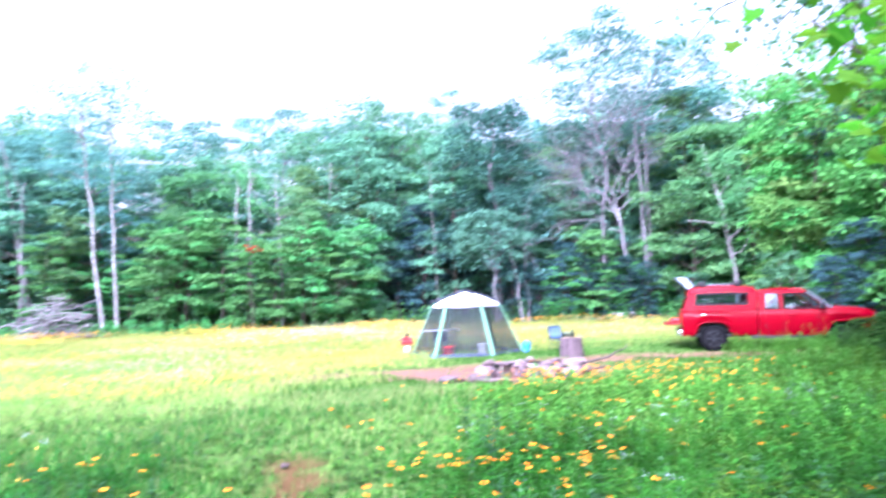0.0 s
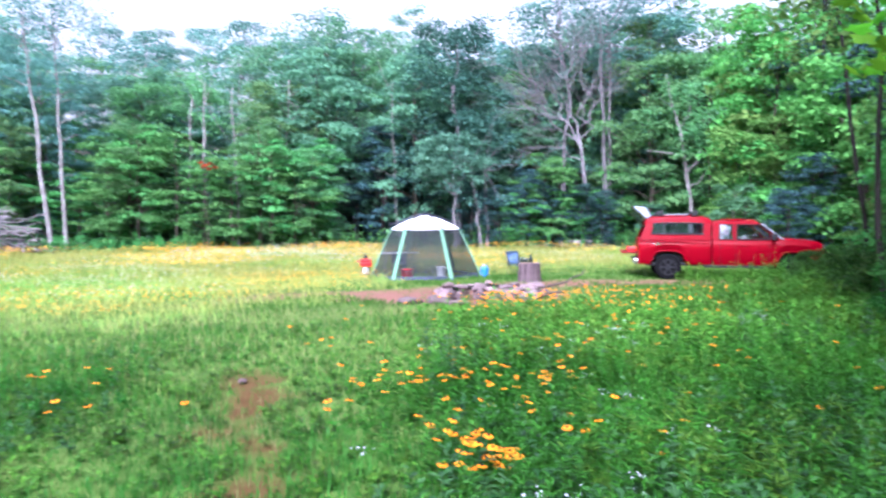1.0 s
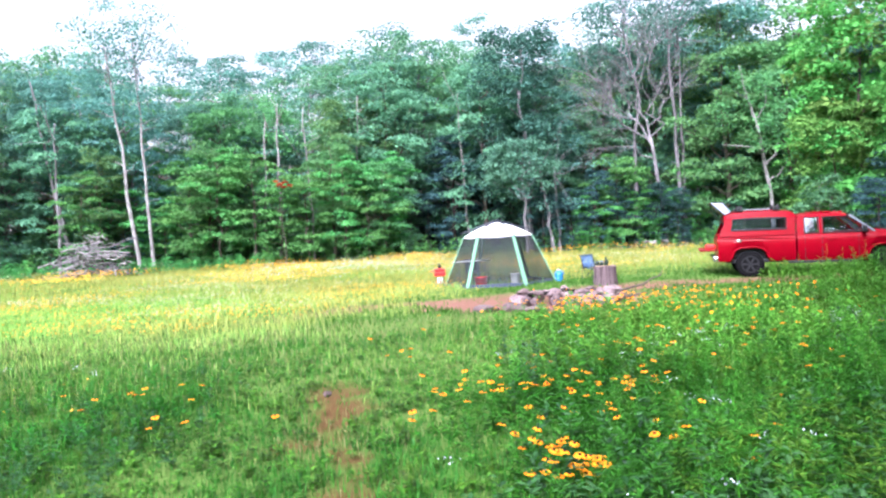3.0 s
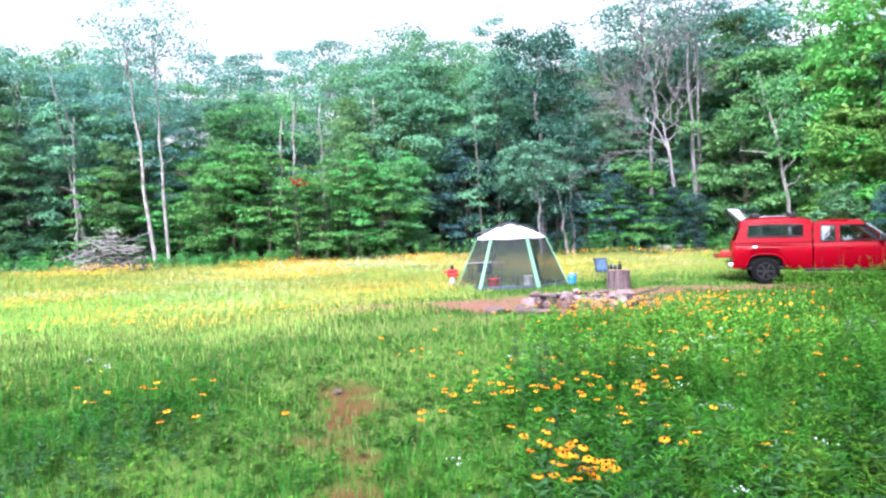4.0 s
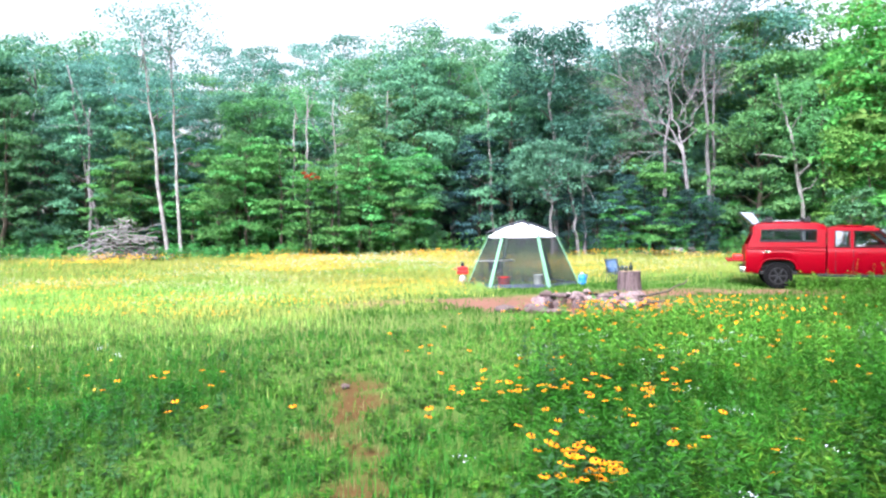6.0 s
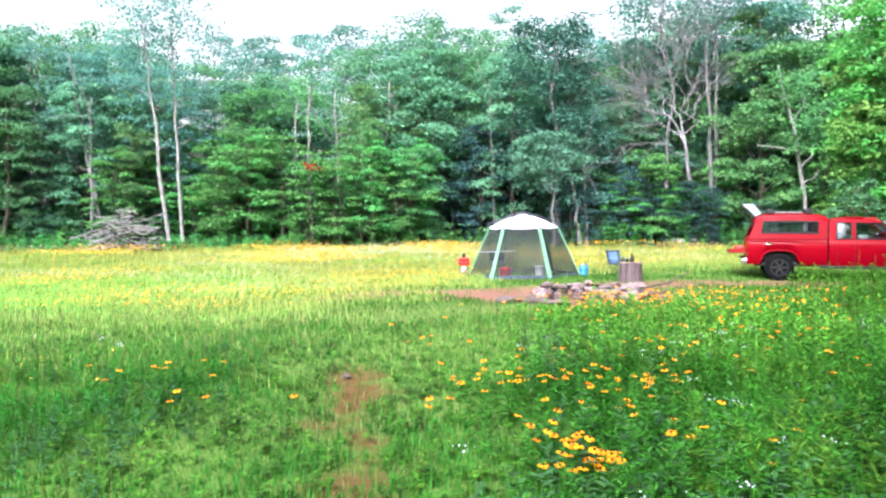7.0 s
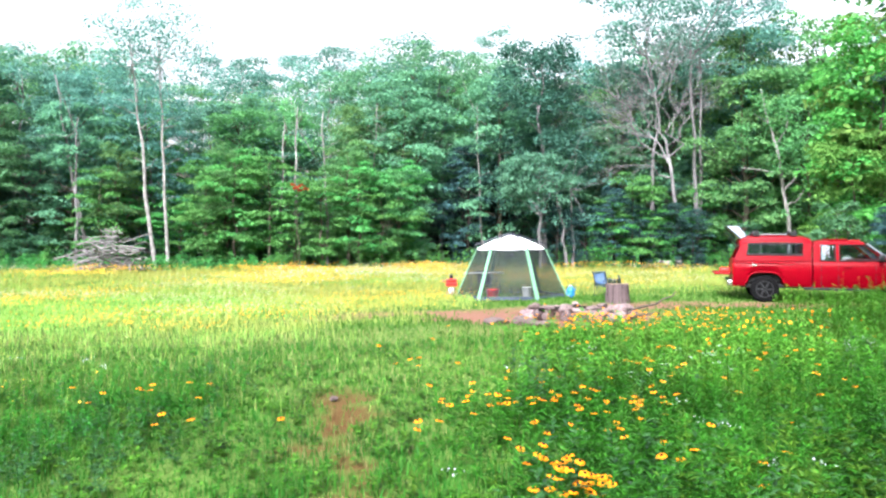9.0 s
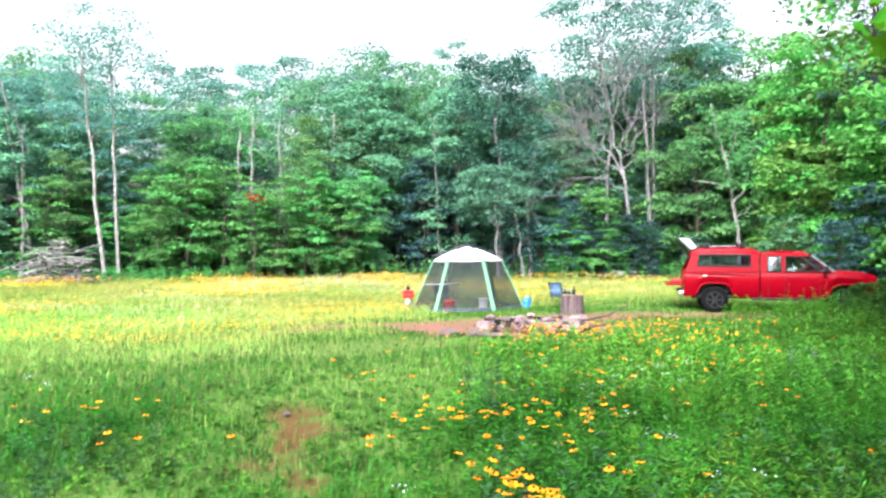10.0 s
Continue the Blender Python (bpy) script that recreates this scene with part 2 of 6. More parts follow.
def arr_mesh(name, verts, faces, flat=True):
    """A mesh from an n x 3 array and an array of faces, all of one corner count."""
    me = bpy.data.meshes.new(name)
    verts, faces = np.asarray(verts, np.float32), np.asarray(faces, np.int32)
    k = faces.shape[1]
    me.vertices.add(len(verts))
    me.vertices.foreach_set("co", verts.ravel())
    me.loops.add(faces.size)
    me.loops.foreach_set("vertex_index", faces.ravel())
    me.polygons.add(len(faces))
    me.polygons.foreach_set("loop_start", np.arange(0, faces.size, k, dtype=np.int32))
    me.polygons.foreach_set("use_smooth", np.full(len(faces), not flat))
    me.update(calc_edges=True)
    return me


def tube(points, radii, sides=6, jag=0.0, rng=None):
    """Verts and quads of a tapered tube along points, closed at its end."""
    P, R = np.asarray(points, float), np.asarray(radii, float)
    n = len(P)
    T = np.gradient(P, axis=0)
    T /= np.linalg.norm(T, axis=1)[:, None] + 1e-9
    a = np.cross(T[0], (0.31, 0.17, 0.93) if abs(T[0][2]) < 0.8 else (0.93, 0.31, 0.17))
    A = np.zeros((n, 3))
    for i in range(n):
        a = a - T[i] * (a @ T[i])
        a = a / (np.linalg.norm(a) + 1e-9)
        A[i] = a
    B = np.cross(T, A)
    th = np.linspace(0, 2 * math.pi, sides, endpoint=False)
    rr = R[:, None] * (1 + (rng.uniform(-jag, jag, (n, sides)) if jag else 0))
    V = P[:, None] + rr[..., None] * (np.cos(th)[None, :, None] * A[:, None] + np.sin(th)[None, :, None] * B[:, None])
    i, j = np.meshgrid(np.arange(n - 1), np.arange(sides), indexing="ij")
    k = (j + 1) % sides
    F = np.stack([i * sides + j, i * sides + k, (i + 1) * sides + k, (i + 1) * sides + j], -1).reshape(-1, 4)
    V = V.reshape(-1, 3)
    caps = [[s * sides + a, s * sides + a + 1, s * sides + (a + 2) % sides, s * sides + (a + 3) % sides] for s in (0, n - 1) for a in range(0, sides - 2, 2)]
    return V, np.concatenate([F, np.array(caps)])


def joined(pieces):
    vs, fs, o = [], [], 0
    for v, f in pieces:
        vs.append(v)
        fs.append(f + o)
        o += len(v)
    return np.concatenate(vs), np.concatenate(fs)


def grafted(pieces):
    """Joins limbs to the first piece, the trunk, each by a collar face at its root."""
    trunk = pieces[0][0]
    v, f = joined(pieces)
    o, collars = len(trunk), []
    for lv, _ in pieces[1:]:
        k = int(np.argmin(((trunk - lv[0]) ** 2).sum(1)))
        j = k + 1 if k + 1 < len(trunk) else k - 1
        collars.append([o, o + 1, k, j])
        o += len(lv)
    return v, np.concatenate([f, np.array(collars)]) if collars else f


def tube_mesh(name, paths, sides=8):
    v, f = joined([tube(p, r, sides) for p, r in paths])
    return smooth(arr_mesh(name, v, f))


def box(sx, sy, sz, at=(0, 0, 0), bevel=0.01, seg=2, turn=None):
    bm = bmesh.new()
    bmesh.ops.create_cube(bm, size=1)
    bmesh.ops.scale(bm, vec=(sx, sy, sz), verts=bm.verts)
    if bevel:
        bmesh.ops.bevel(bm, geom=bm.edges[:], offset=bevel, segments=seg, affect='EDGES', profile=0.5)
    if turn is not None:
        bmesh.ops.transform(bm, matrix=turn, verts=bm.verts)
    bmesh.ops.translate(bm, vec=at, verts=bm.verts)
    return bm


def lathe(profile, sides=20, at=(0, 0, 0)):
    """A turned shape from (radius, height) rings."""
    bm = bmesh.new()
    rings = []
    for r, z in profile:
        rings.append([bm.verts.new((at[0] + r * math.cos(a * math.tau / sides), at[1] + r * math.sin(a * math.tau / sides), at[2] + z)) for a in range(sides)])
    for a, b in zip(rings, rings[1:]):
        for k in range(sides):
            bm.faces.new((a[k], a[(k + 1) % sides], b[(k + 1) % sides], b[k]))
    bm.faces.new(list(reversed(rings[0])))
    bm.faces.new(rings[-1])
    for f in bm.faces:
        f.smooth = len(f.verts) == 4
    return bm


def leaves(pos, nrm, size, rng, slim=0.5, droop=0.25):
    """Folded four-cornered leaves at pos, facing nrm: verts and quads, one island each."""
    n_ = len(pos)
    nrm = nrm / (np.linalg.norm(nrm, axis=1)[:, None] + 1e-9)
    rnd = rng.normal(size=(n_, 3))
    a = np.cross(nrm, rnd)
    a /= np.linalg.norm(a, axis=1)[:, None] + 1e-9
    b = np.cross(nrm, a)
    s = np.broadcast_to(size, (n_,))[:, None]
    mid = pos - nrm * s * droop * 0.3
    V = np.stack([pos - a * s * 0.5, mid + b * s * slim * 0.5 + a * s * 0.08, pos + a * s * 0.5 - nrm * s * droop, mid - b * s * slim * 0.5 + a * s * 0.08], 1).reshape(-1, 3)
    return V, np.arange(n_ * 4).reshape(-1, 4)


# ---- the lie of the land ----
def sstep(a, b, v):
    t = np.clip((v - a) / (b - a), 0, 1)
    return t * t * (3 - 2 * t)


def ground_z(x, y):
    x, y = np.asarray(x, float), np.asarray(y, float)
    z = sstep(23, 40, y) * (0.42 - 0.012 * np.clip(x, -25, 20))
    z = z + np.clip(y - 46, 0, 60) * 0.25 + np.clip(x - 30, 0, 60) * 0.06 + np.clip(-x - 34, 0, 60) * 0.06
    z = z + 0.05 * np.sin(x * 0.7 + 1) * np.sin(y * 0.55) + 0.02 * np.sin(x * 2.3) * np.cos(y * 1.9 + 0.5)
    return z - 0.10 * np.exp(-((x - 11.5) / 3.0) ** 2 - ((y - 22) / 3) ** 2)


def gz(x, y):
    return float(ground_z(x, y))


PATH_LINE = [(0.3, -9.0), (0.05, -1.0), (-0.12, 2.0), (-0.5, 4.0), (-0.64, 5.0), (-0.62, 5.7), (-0.92, 6.9), (-1.02, 8.0), (-1.1, 9.2)]
ROAD_LINE = [(-3.4, 16.9), (-0.6, 19.2), (1.4, 19.0), (4.0, 19.2), (7.0, 20.2), (9.4, 20.8), (14.0, 20.6)]


def line_gap(line, x, y):
    """How far each place lies from a broken line."""
    d = np.full(np.shape(x), 1e9)
    for (ax, ay), (bx, by) in zip(line, line[1:]):
        t = np.clip(((x - ax) * (bx - ax) + (y - ay) * (by - ay)) / ((bx - ax) ** 2 + (by - ay) ** 2), 0, 1)
        d = np.minimum(d, np.hypot(x - ax - t * (bx - ax), y - ay - t * (by - ay)))
    return d


def wobble(x, y, f=1.0):
    return np.sin(x * 1.7 * f + 2 * np.sin(y * 0.9 * f)) * np.sin(y * 1.3 * f + 1.5 * np.sin(x * 0.8 * f))


def bare(x, y):
    """1 where the soil is bare: the trodden path, the drive and the fire place."""
    p = sstep(0.42, 0.12, line_gap(PATH_LINE, x, y) + 0.20 * wobble(x, y, 2.2) + 0.16 * wobble(x + 3, y, 5.0)) * sstep(10, 8.4, y)
    r = (0.88 + 0.12 * wobble(x, y, 2.6)) * sstep(1.45, 0.55, line_gap(ROAD_LINE, x, y) * np.where(x < 0.6, 1.6, 1.0) + 0.3 * wobble(x, y, 1.2) + 0.15 * wobble(x, y, 4.0)) * sstep(-4.6, -0.6, x)
    f = sstep(2.6, 1.8, np.hypot((x - 2.7) / 1.2, y - 17.6) + 0.3 * wobble(x, y, 1.5))
    return np.clip(np.maximum(np.maximum(p * 0.95, r), f), 0, 1)


def build_ground():
    xs = np.unique(np.concatenate([np.linspace(-1500, -60, 16), np.arange(-60, -12, 2.0), np.arange(-12, 18, 0.25), np.arange(18, 60, 2.0), np.linspace(60, 1500, 16)]))
    ys = np.unique(np.concatenate([np.linspace(-1500, -20, 14), np.arange(-20, 1, 1.5), np.arange(1, 25, 0.25), np.arange(25, 60, 1.5), np.arange(60, 130, 6), np.linspace(130, 1500, 14)]))
    X, Y = np.meshgrid(xs, ys)
    Z = ground_z(X, Y) - 0.02 * bare(X, Y)
    nx, ny = len(xs), len(ys)
    i, j = np.meshgrid(np.arange(ny - 1), np.arange(nx - 1), indexing="ij")
    F = np.stack([i * nx + j, i * nx + j + 1, (i + 1) * nx + j + 1, (i + 1) * nx + j], -1).reshape(-1, 4)
    me = arr_mesh("ground", np.stack([X, Y, Z], -1).reshape(-1, 3), F, flat=False)
    soil = me.attributes.new("soil", 'FLOAT', 'POINT')
    soil.data.foreach_set("value", bare(X, Y).ravel().astype(np.float32))
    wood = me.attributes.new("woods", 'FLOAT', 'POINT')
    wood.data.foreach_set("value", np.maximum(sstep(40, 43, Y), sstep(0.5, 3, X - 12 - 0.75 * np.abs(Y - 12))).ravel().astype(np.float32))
    near = me.attributes.new("lane", 'FLOAT', 'POINT')
    near.data.foreach_set("value", sstep(13, 11, Y).ravel().astype(np.float32))
    m = bpy.data.materials.new("meadow_soil")
    m.use_nodes = True
    n, l = m.node_tree.nodes, m.node_tree.links
    b = n["Principled BSDF"]
    b.inputs["Roughness"].default_value = 0.95
    b.inputs["Specular IOR Level"].default_value = 0.1
    co = n.new("ShaderNodeTexCoord")

    def tex(scale):
        t = n.new("ShaderNodeTexNoise")
        t.inputs["Scale"].default_value, t.inputs["Detail"].default_value = scale, 6
        l.new(co.outputs["Object"], t.inputs["Vector"])
        return t.outputs["Fac"]

    def mixed(fac, a, c):
        x = n.new("ShaderNodeMix")
        x.data_type = 'RGBA'
        l.new(fac, x.inputs["Factor"])
        for key, v in (("A", a), ("B", c)):
            if isinstance(v, tuple):
                x.inputs[key].default_value = (*v, 1)
            else:
                l.new(v, x.inputs[key])
        return x.outputs["Result"]
    green = mixed(tex(1.3), (0.034, 0.0884, 0.0136), (0.1088, 0.1632, 0.034))
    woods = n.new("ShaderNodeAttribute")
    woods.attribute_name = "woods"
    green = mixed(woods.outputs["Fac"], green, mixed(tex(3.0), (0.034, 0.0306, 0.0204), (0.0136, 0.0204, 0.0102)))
    lane = n.new("ShaderNodeAttribute")
    lane.attribute_name = "lane"
    dry = mixed(tex(12.0), (0.25, 0.145, 0.115), (0.135, 0.062, 0.042))
    damp = mixed(tex(25.0), (0.235, 0.10, 0.068), (0.10, 0.052, 0.032))
    trodden = mixed(tex(9.0), mixed(tex(34.0), (0.125, 0.038, 0.016), (0.05, 0.022, 0.01)), (0.09, 0.06, 0.02))
    earth = mixed(lane.outputs["Fac"], mixed(tex(1.6), dry, damp), trodden)
    at = n.new("ShaderNodeAttribute")
    at.attribute_name = "soil"
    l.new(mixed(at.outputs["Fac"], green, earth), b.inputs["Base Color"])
    bp = n.new("ShaderNodeBump")
    bp.inputs["Strength"].default_value, bp.inputs["Distance"].default_value = 0.7, 0.04
    l.new(tex(30.0), bp.inputs["Height"])
    l.new(bp.outputs[0], b.inputs["Normal"])
    me.materials.append(m)
    tagged(new("ground", me), "grassy clearing with a trodden reddish dirt path and drive", "ground", kind="structure")


build_ground()


# ---- grass and wild plants ----
def in_view(x, y):
    return (x > -0.68 * y - 1.0) & (x < 0.98 * y + 0.8)


def scatter(rng, y0, y1, per_m2, keep):
    xa, xb = -0.68 * y1 - 1, 0.98 * y1 + 0.8
    n_ = int((xb - xa) * (y1 - y0) * per_m2)
    x, y = rng.uniform(xa, xb, n_), rng.uniform(y0, y1, n_)
    k = in_view(x, y)
    x, y = x[k], y[k]
    k = rng.random(len(x)) < keep(x, y)
    return x[k], y[k]


def tall_side(x, y):
    """1 among the high weeds on the right of the lane, 0 on the lane."""
    edge = 0.15 + 0.1 * np.sin(y * 1.3) + np.clip(y - 8, 0, 20) * 0.22
    return sstep(-0.25, 1.3, x - edge) * sstep(14.6, 12.6, y - np.clip(x - 5, 0, 8) * 0.55 + 0.5 * wobble(x, y, 0.9))


def left_side(x, y):
    return sstep(0.5, 1.6, -1.2 - x) * sstep(11.5, 6.5, y)


def far_meadow(x, y):
    """1 in the pale flowering hay beyond the lane."""
    e = 11.6 - 0.10 * np.clip(x + 6, -30, 0) + np.clip(x + 4, 0, 30) * 1.6 + 0.8 * wobble(x, y, 0.5)
    return sstep(-2.0, 5.0, y - np.minimum(e, 24.5 + 0.5 * wobble(x, y, 0.7)) + 1.2 * wobble(x, y, 1.1))


def blades(x, y, h, w, rng, lean=0.5):
    n_ = len(x)
    z = ground_z(x, y)
    a = rng.uniform(0, math.tau, n_)
    d = np.stack([np.cos(a), np.sin(a), np.zeros(n_)], 1)
    b = np.stack([-np.sin(a), np.cos(a), np.zeros(n_)], 1)
    base = np.stack([x, y, z - 0.01], 1)
    k = (rng.uniform(0.1, lean, n_) * h)[:, None]
    w, h = w[:, None], h[:, None]
    up = np.array([[0, 0, 1.0]])
    mid = base + up * h * 0.55 + d * k * 0.3
    tip = base + up * h * rng.uniform(0.8, 1.0, (n_, 1)) + d * k
    V = np.stack([base - b * w * 0.5, base + b * w * 0.5, mid + b * w * 0.45, mid - b * w * 0.45, tip + b * w * 0.06, tip - b * w * 0.06], 1).reshape(-1, 3)
    o = (np.arange(n_) * 6)[:, None]
    return V, np.concatenate([o + [0, 1, 2, 3], o + [3, 2, 4, 5]])


def grass_bed(name, seed, y0, y1, per_m2, h0, h1, w, keep, material, label):
    rng = np.random.default_rng(seed)
    x, y = scatter(rng, y0, y1, per_m2, keep)
    patch = 0.75 + 0.35 * wobble(x, y, 0.8)
    h = rng.uniform(h0, h1, len(x)) * patch
    v, f = blades(x, y, h, rng.uniform(0.6, 1.3, len(x)) * w, rng)
    ob = part(name, arr_mesh(name, v, f), material)
    return tagged(ob, label, "grass", kind="stuff")


def lawn_keep(x, y):
    return (1 - np.where(y < 11, 0.88, 0.96) * bare(x, y)) * (1 - 0.6 * far_meadow(x, y))


grass_bed("lane_grass", 1, 2.2, 7, 900, 0.05, 0.2, 0.007, lambda x, y: lawn_keep(x, y), M["grass"], "short green grass of the trodden lane")


def grass_around(name, seed, x0, x1, y0, y1, per_m2, h0, h1, w, keep, label):
    """Grass of the clearing beside and behind the standpoint."""
    rng = np.random.default_rng(seed)
    n_ = int((x1 - x0) * (y1 - y0) * per_m2)
    x, y = rng.uniform(x0, x1, n_), rng.uniform(y0, y1, n_)
    k = ~(in_view(x, y) & (y > 2.2)) & (rng.random(n_) < keep(x, y))
    x, y = x[k], y[k]
    v, f = blades(x, y, rng.uniform(h0, h1, len(x)) * (0.75 + 0.35 * wobble(x, y, 0.8)), rng.uniform(0.6, 1.3, len(x)) * w, rng)
    return tagged(part(name, arr_mesh(name, v, f), M["grass"]), label, "grass", kind="stuff")


grass_around("lane_grass", 13, -7, 7, -7, 5, 420, 0.06, 0.18, 0.009, lambda x, y: 1 - 0.85 * bare(x, y), "short green grass of the trodden lane")
grass_around("tall_grass", 14, -26, 26, -20, 26, 45, 0.12, 0.4, 0.016, lambda x, y: np.where(np.abs(x) < 1.6, 0.15, 1.0), "knee-high green grass at the sides of the clearing")
grass_bed("lane_grass", 2, 7, 13, 420, 0.06, 0.17, 0.010, lambda x, y: lawn_keep(x, y), M["grass"], "short green grass of the trodden lane")
grass_bed("lane_grass", 3, 13, 26, 120, 0.06, 0.16, 0.02, lambda x, y: lawn_keep(x, y), M["grass"], "short green grass round the camp")
grass_bed("dry_grass", 4, 3, 15, 200, 0.06, 0.2, 0.006, lambda x, y: (1 - 0.7 * bare(x, y)) * np.maximum(sstep(0.2, 0.7, wobble(x, y, 0.6)), 0.95 * sstep(7.0, 10.0, y)) * (1 - tall_side(x, y)), M["grass_dry"], "thin straw-coloured grass in worn patches")
grass_bed("tall_grass", 5, 2.2, 9, 120, 0.2, 0.5, 0.006, lambda x, y: np.maximum(tall_side(x, y), 0.8 * left_side(x, y)), M["grass"], "knee-high green grass among the weeds")
grass_bed("tall_grass", 9, 3, 12, 130, 0.15, 0.4, 0.006, lambda x, y: left_side(x, y) * (0.4 + 0.6 * sstep(-0.3, 0.5, wobble(x, y + 4, 0.7))), M["grass"], "thin fresh grass standing left of the lane")
grass_bed("tall_grass", 6, 9, 19, 60, 0.2, 0.5, 0.011, lambda x, y: np.maximum(tall_side(x, y), 0.6 * left_side(x, y)), M["grass"], "knee-high green grass among the weeds")
def green_hay(x, y):
    return np.maximum(sstep(-3.0, -9.0, x + 2.5 * wobble(x, y, 0.4)) * sstep(34, 24, y), 0.75 * sstep(0.1, 0.6, wobble(x * 0.5 + 4, y * 0.8, 0.7)))


grass_bed("hay_green", 10, 10, 24, 190, 0.12, 0.36, 0.010, lambda x, y: far_meadow(x, y) * (1 - bare(x, y)) * green_hay(x, y), M["hay_green"], "fresh green standing hay")
grass_bed("hay_green", 11, 24, 42, 110, 0.15, 0.4, 0.018, lambda x, y: far_meadow(x, y) * green_hay(x, y), M["hay_green"], "fresh green standing hay")
grass_bed("hay_green", 15, 7.5, 14, 70, 0.12, 0.34, 0.008, lambda x, y: (1 - bare(x, y)) * (0.3 + 0.7 * sstep(-0.4, 0.5, wobble(x + 3, y, 0.7))), M["hay_green"], "fresh green standing hay")
grass_bed("path_straw", 12, 2.2, 11, 190, 0.02, 0.07, 0.005, lambda x, y: bare(x, y) * (0.4 + 0.6 * sstep(-0.2, 0.4, wobble(x + 1, y, 3.0))), M["grass_dry"], "dry straw trodden into the path")
grass_bed("hay", 7, 11, 24, 190, 0.12, 0.34, 0.010, lambda x, y: far_meadow(x, y) * (1 - bare(x, y)) * (1 - 0.85 * green_hay(x, y)), M["grass_tall"], "pale yellow-green standing hay")
grass_bed("hay", 8, 24, 42, 120, 0.15, 0.4, 0.018, lambda x, y: far_meadow(x, y) * (1 - 0.85 * green_hay(x, y)), M["grass_tall"], "pale yellow-green standing hay")


def flecks(name, seed, y0, y1, per_m2, z0, z1, size, keep, material, label, category="wildflowers", tuft=1):
    """Small flower heads of a far stretch, each a cupped leaf-sized facet on its own."""
    rng = np.random.default_rng(seed)
    x, y = scatter(rng, y0, y1, per_m2, keep)
    z = ground_z(x, y) + rng.uniform(z0, z1, len(x))
    pos = np.repeat(np.stack([x, y, z], 1), tuft, 0)
    if tuft > 1:
        pos = pos + rng.normal(size=pos.shape) * [0.035, 0.035, 0.015]
    x = pos[:, 0]
    nr = rng.normal(size=(len(x), 3)) * 0.6 + [0, -0.5, 1]
    v, f = leaves(pos, nr, size * rng.uniform(0.6, 1.3, len(x)), rng, 0.9, 0.15)
    return tagged(part(name, arr_mesh(name, v, f), material), label, category, kind="stuff")


def drift(x, y):
    return sstep(0.0, 0.7, wobble(x * 0.45, y * 1.4, 0.6)) * 0.97 + 0.03


flecks("meadow_flowers", 20, 14, 26, 80, 0.2, 0.4, 0.035, lambda x, y: far_meadow(x, y) * drift(x, y) * (x < 8), M["petal_far"], "yellow and orange flower heads in the hay")
flecks("meadow_flowers", 21, 26, 41, 100, 0.25, 0.45, 0.045, lambda x, y: far_meadow(x, y) * drift(x, y) * sstep(16, 4, x) * (1 - sstep(-7, -11, x) * sstep(35.5, 36.5, y)) * sstep(39.2, 38.2, y), M["petal_far"], "yellow and orange flower heads in the hay")
flecks("meadow_daisies", 26, 26, 37, 42, 0.25, 0.42, 0.04, lambda x, y: sstep(1.7, 0.2, np.hypot((x + 3.6) / 3.2, (y - 32.5) / 3.0) + 0.6 * wobble(x, y, 0.9)), M["petal_white"], "drift of small white flowers in the hay")
flecks("seed_heads", 22, 15, 41, 60, 0.25, 0.45, 0.035, lambda x, y: far_meadow(x, y) * sstep(0.1, 0.8, wobble(x * 0.4 + 3, y, 0.6)), M["seed_head"], "cream grass seed heads in the hay", "grass")
flecks("black_eyed_susans", 25, 9.5, 16, 42, 0.35, 0.58, 0.05, lambda x, y: (0.35 + 0.65 * sstep(11.5, 13, y)) * tall_side(x, y) * sstep(0.0, 0.7, wobble(x + 1, y * 1.2, 0.9)) * sstep(7.6, 4.6, x), M["petal"], "yellow-orange flower heads crowding the weeds near the fire ring")
flecks("small_white_flowers", 23, 2.6, 10, 7, 0.25, 0.48, 0.016, lambda x, y: np.maximum(tall_side(x, y), left_side(x, y)) * sstep(0.0, 0.7, wobble(x + 2, y, 1.1)), M["petal_white"], "tiny white wildflowers among the weeds", tuft=9)
flecks("small_yellow_flowers", 24, 4, 15, 5, 0.15, 0.4, 0.03, lambda x, y: left_side(x, y) * sstep(0.2, 0.8, wobble(x + 1, y, 0.9)), M["petal_far"], "small yellow flowers in the grass")


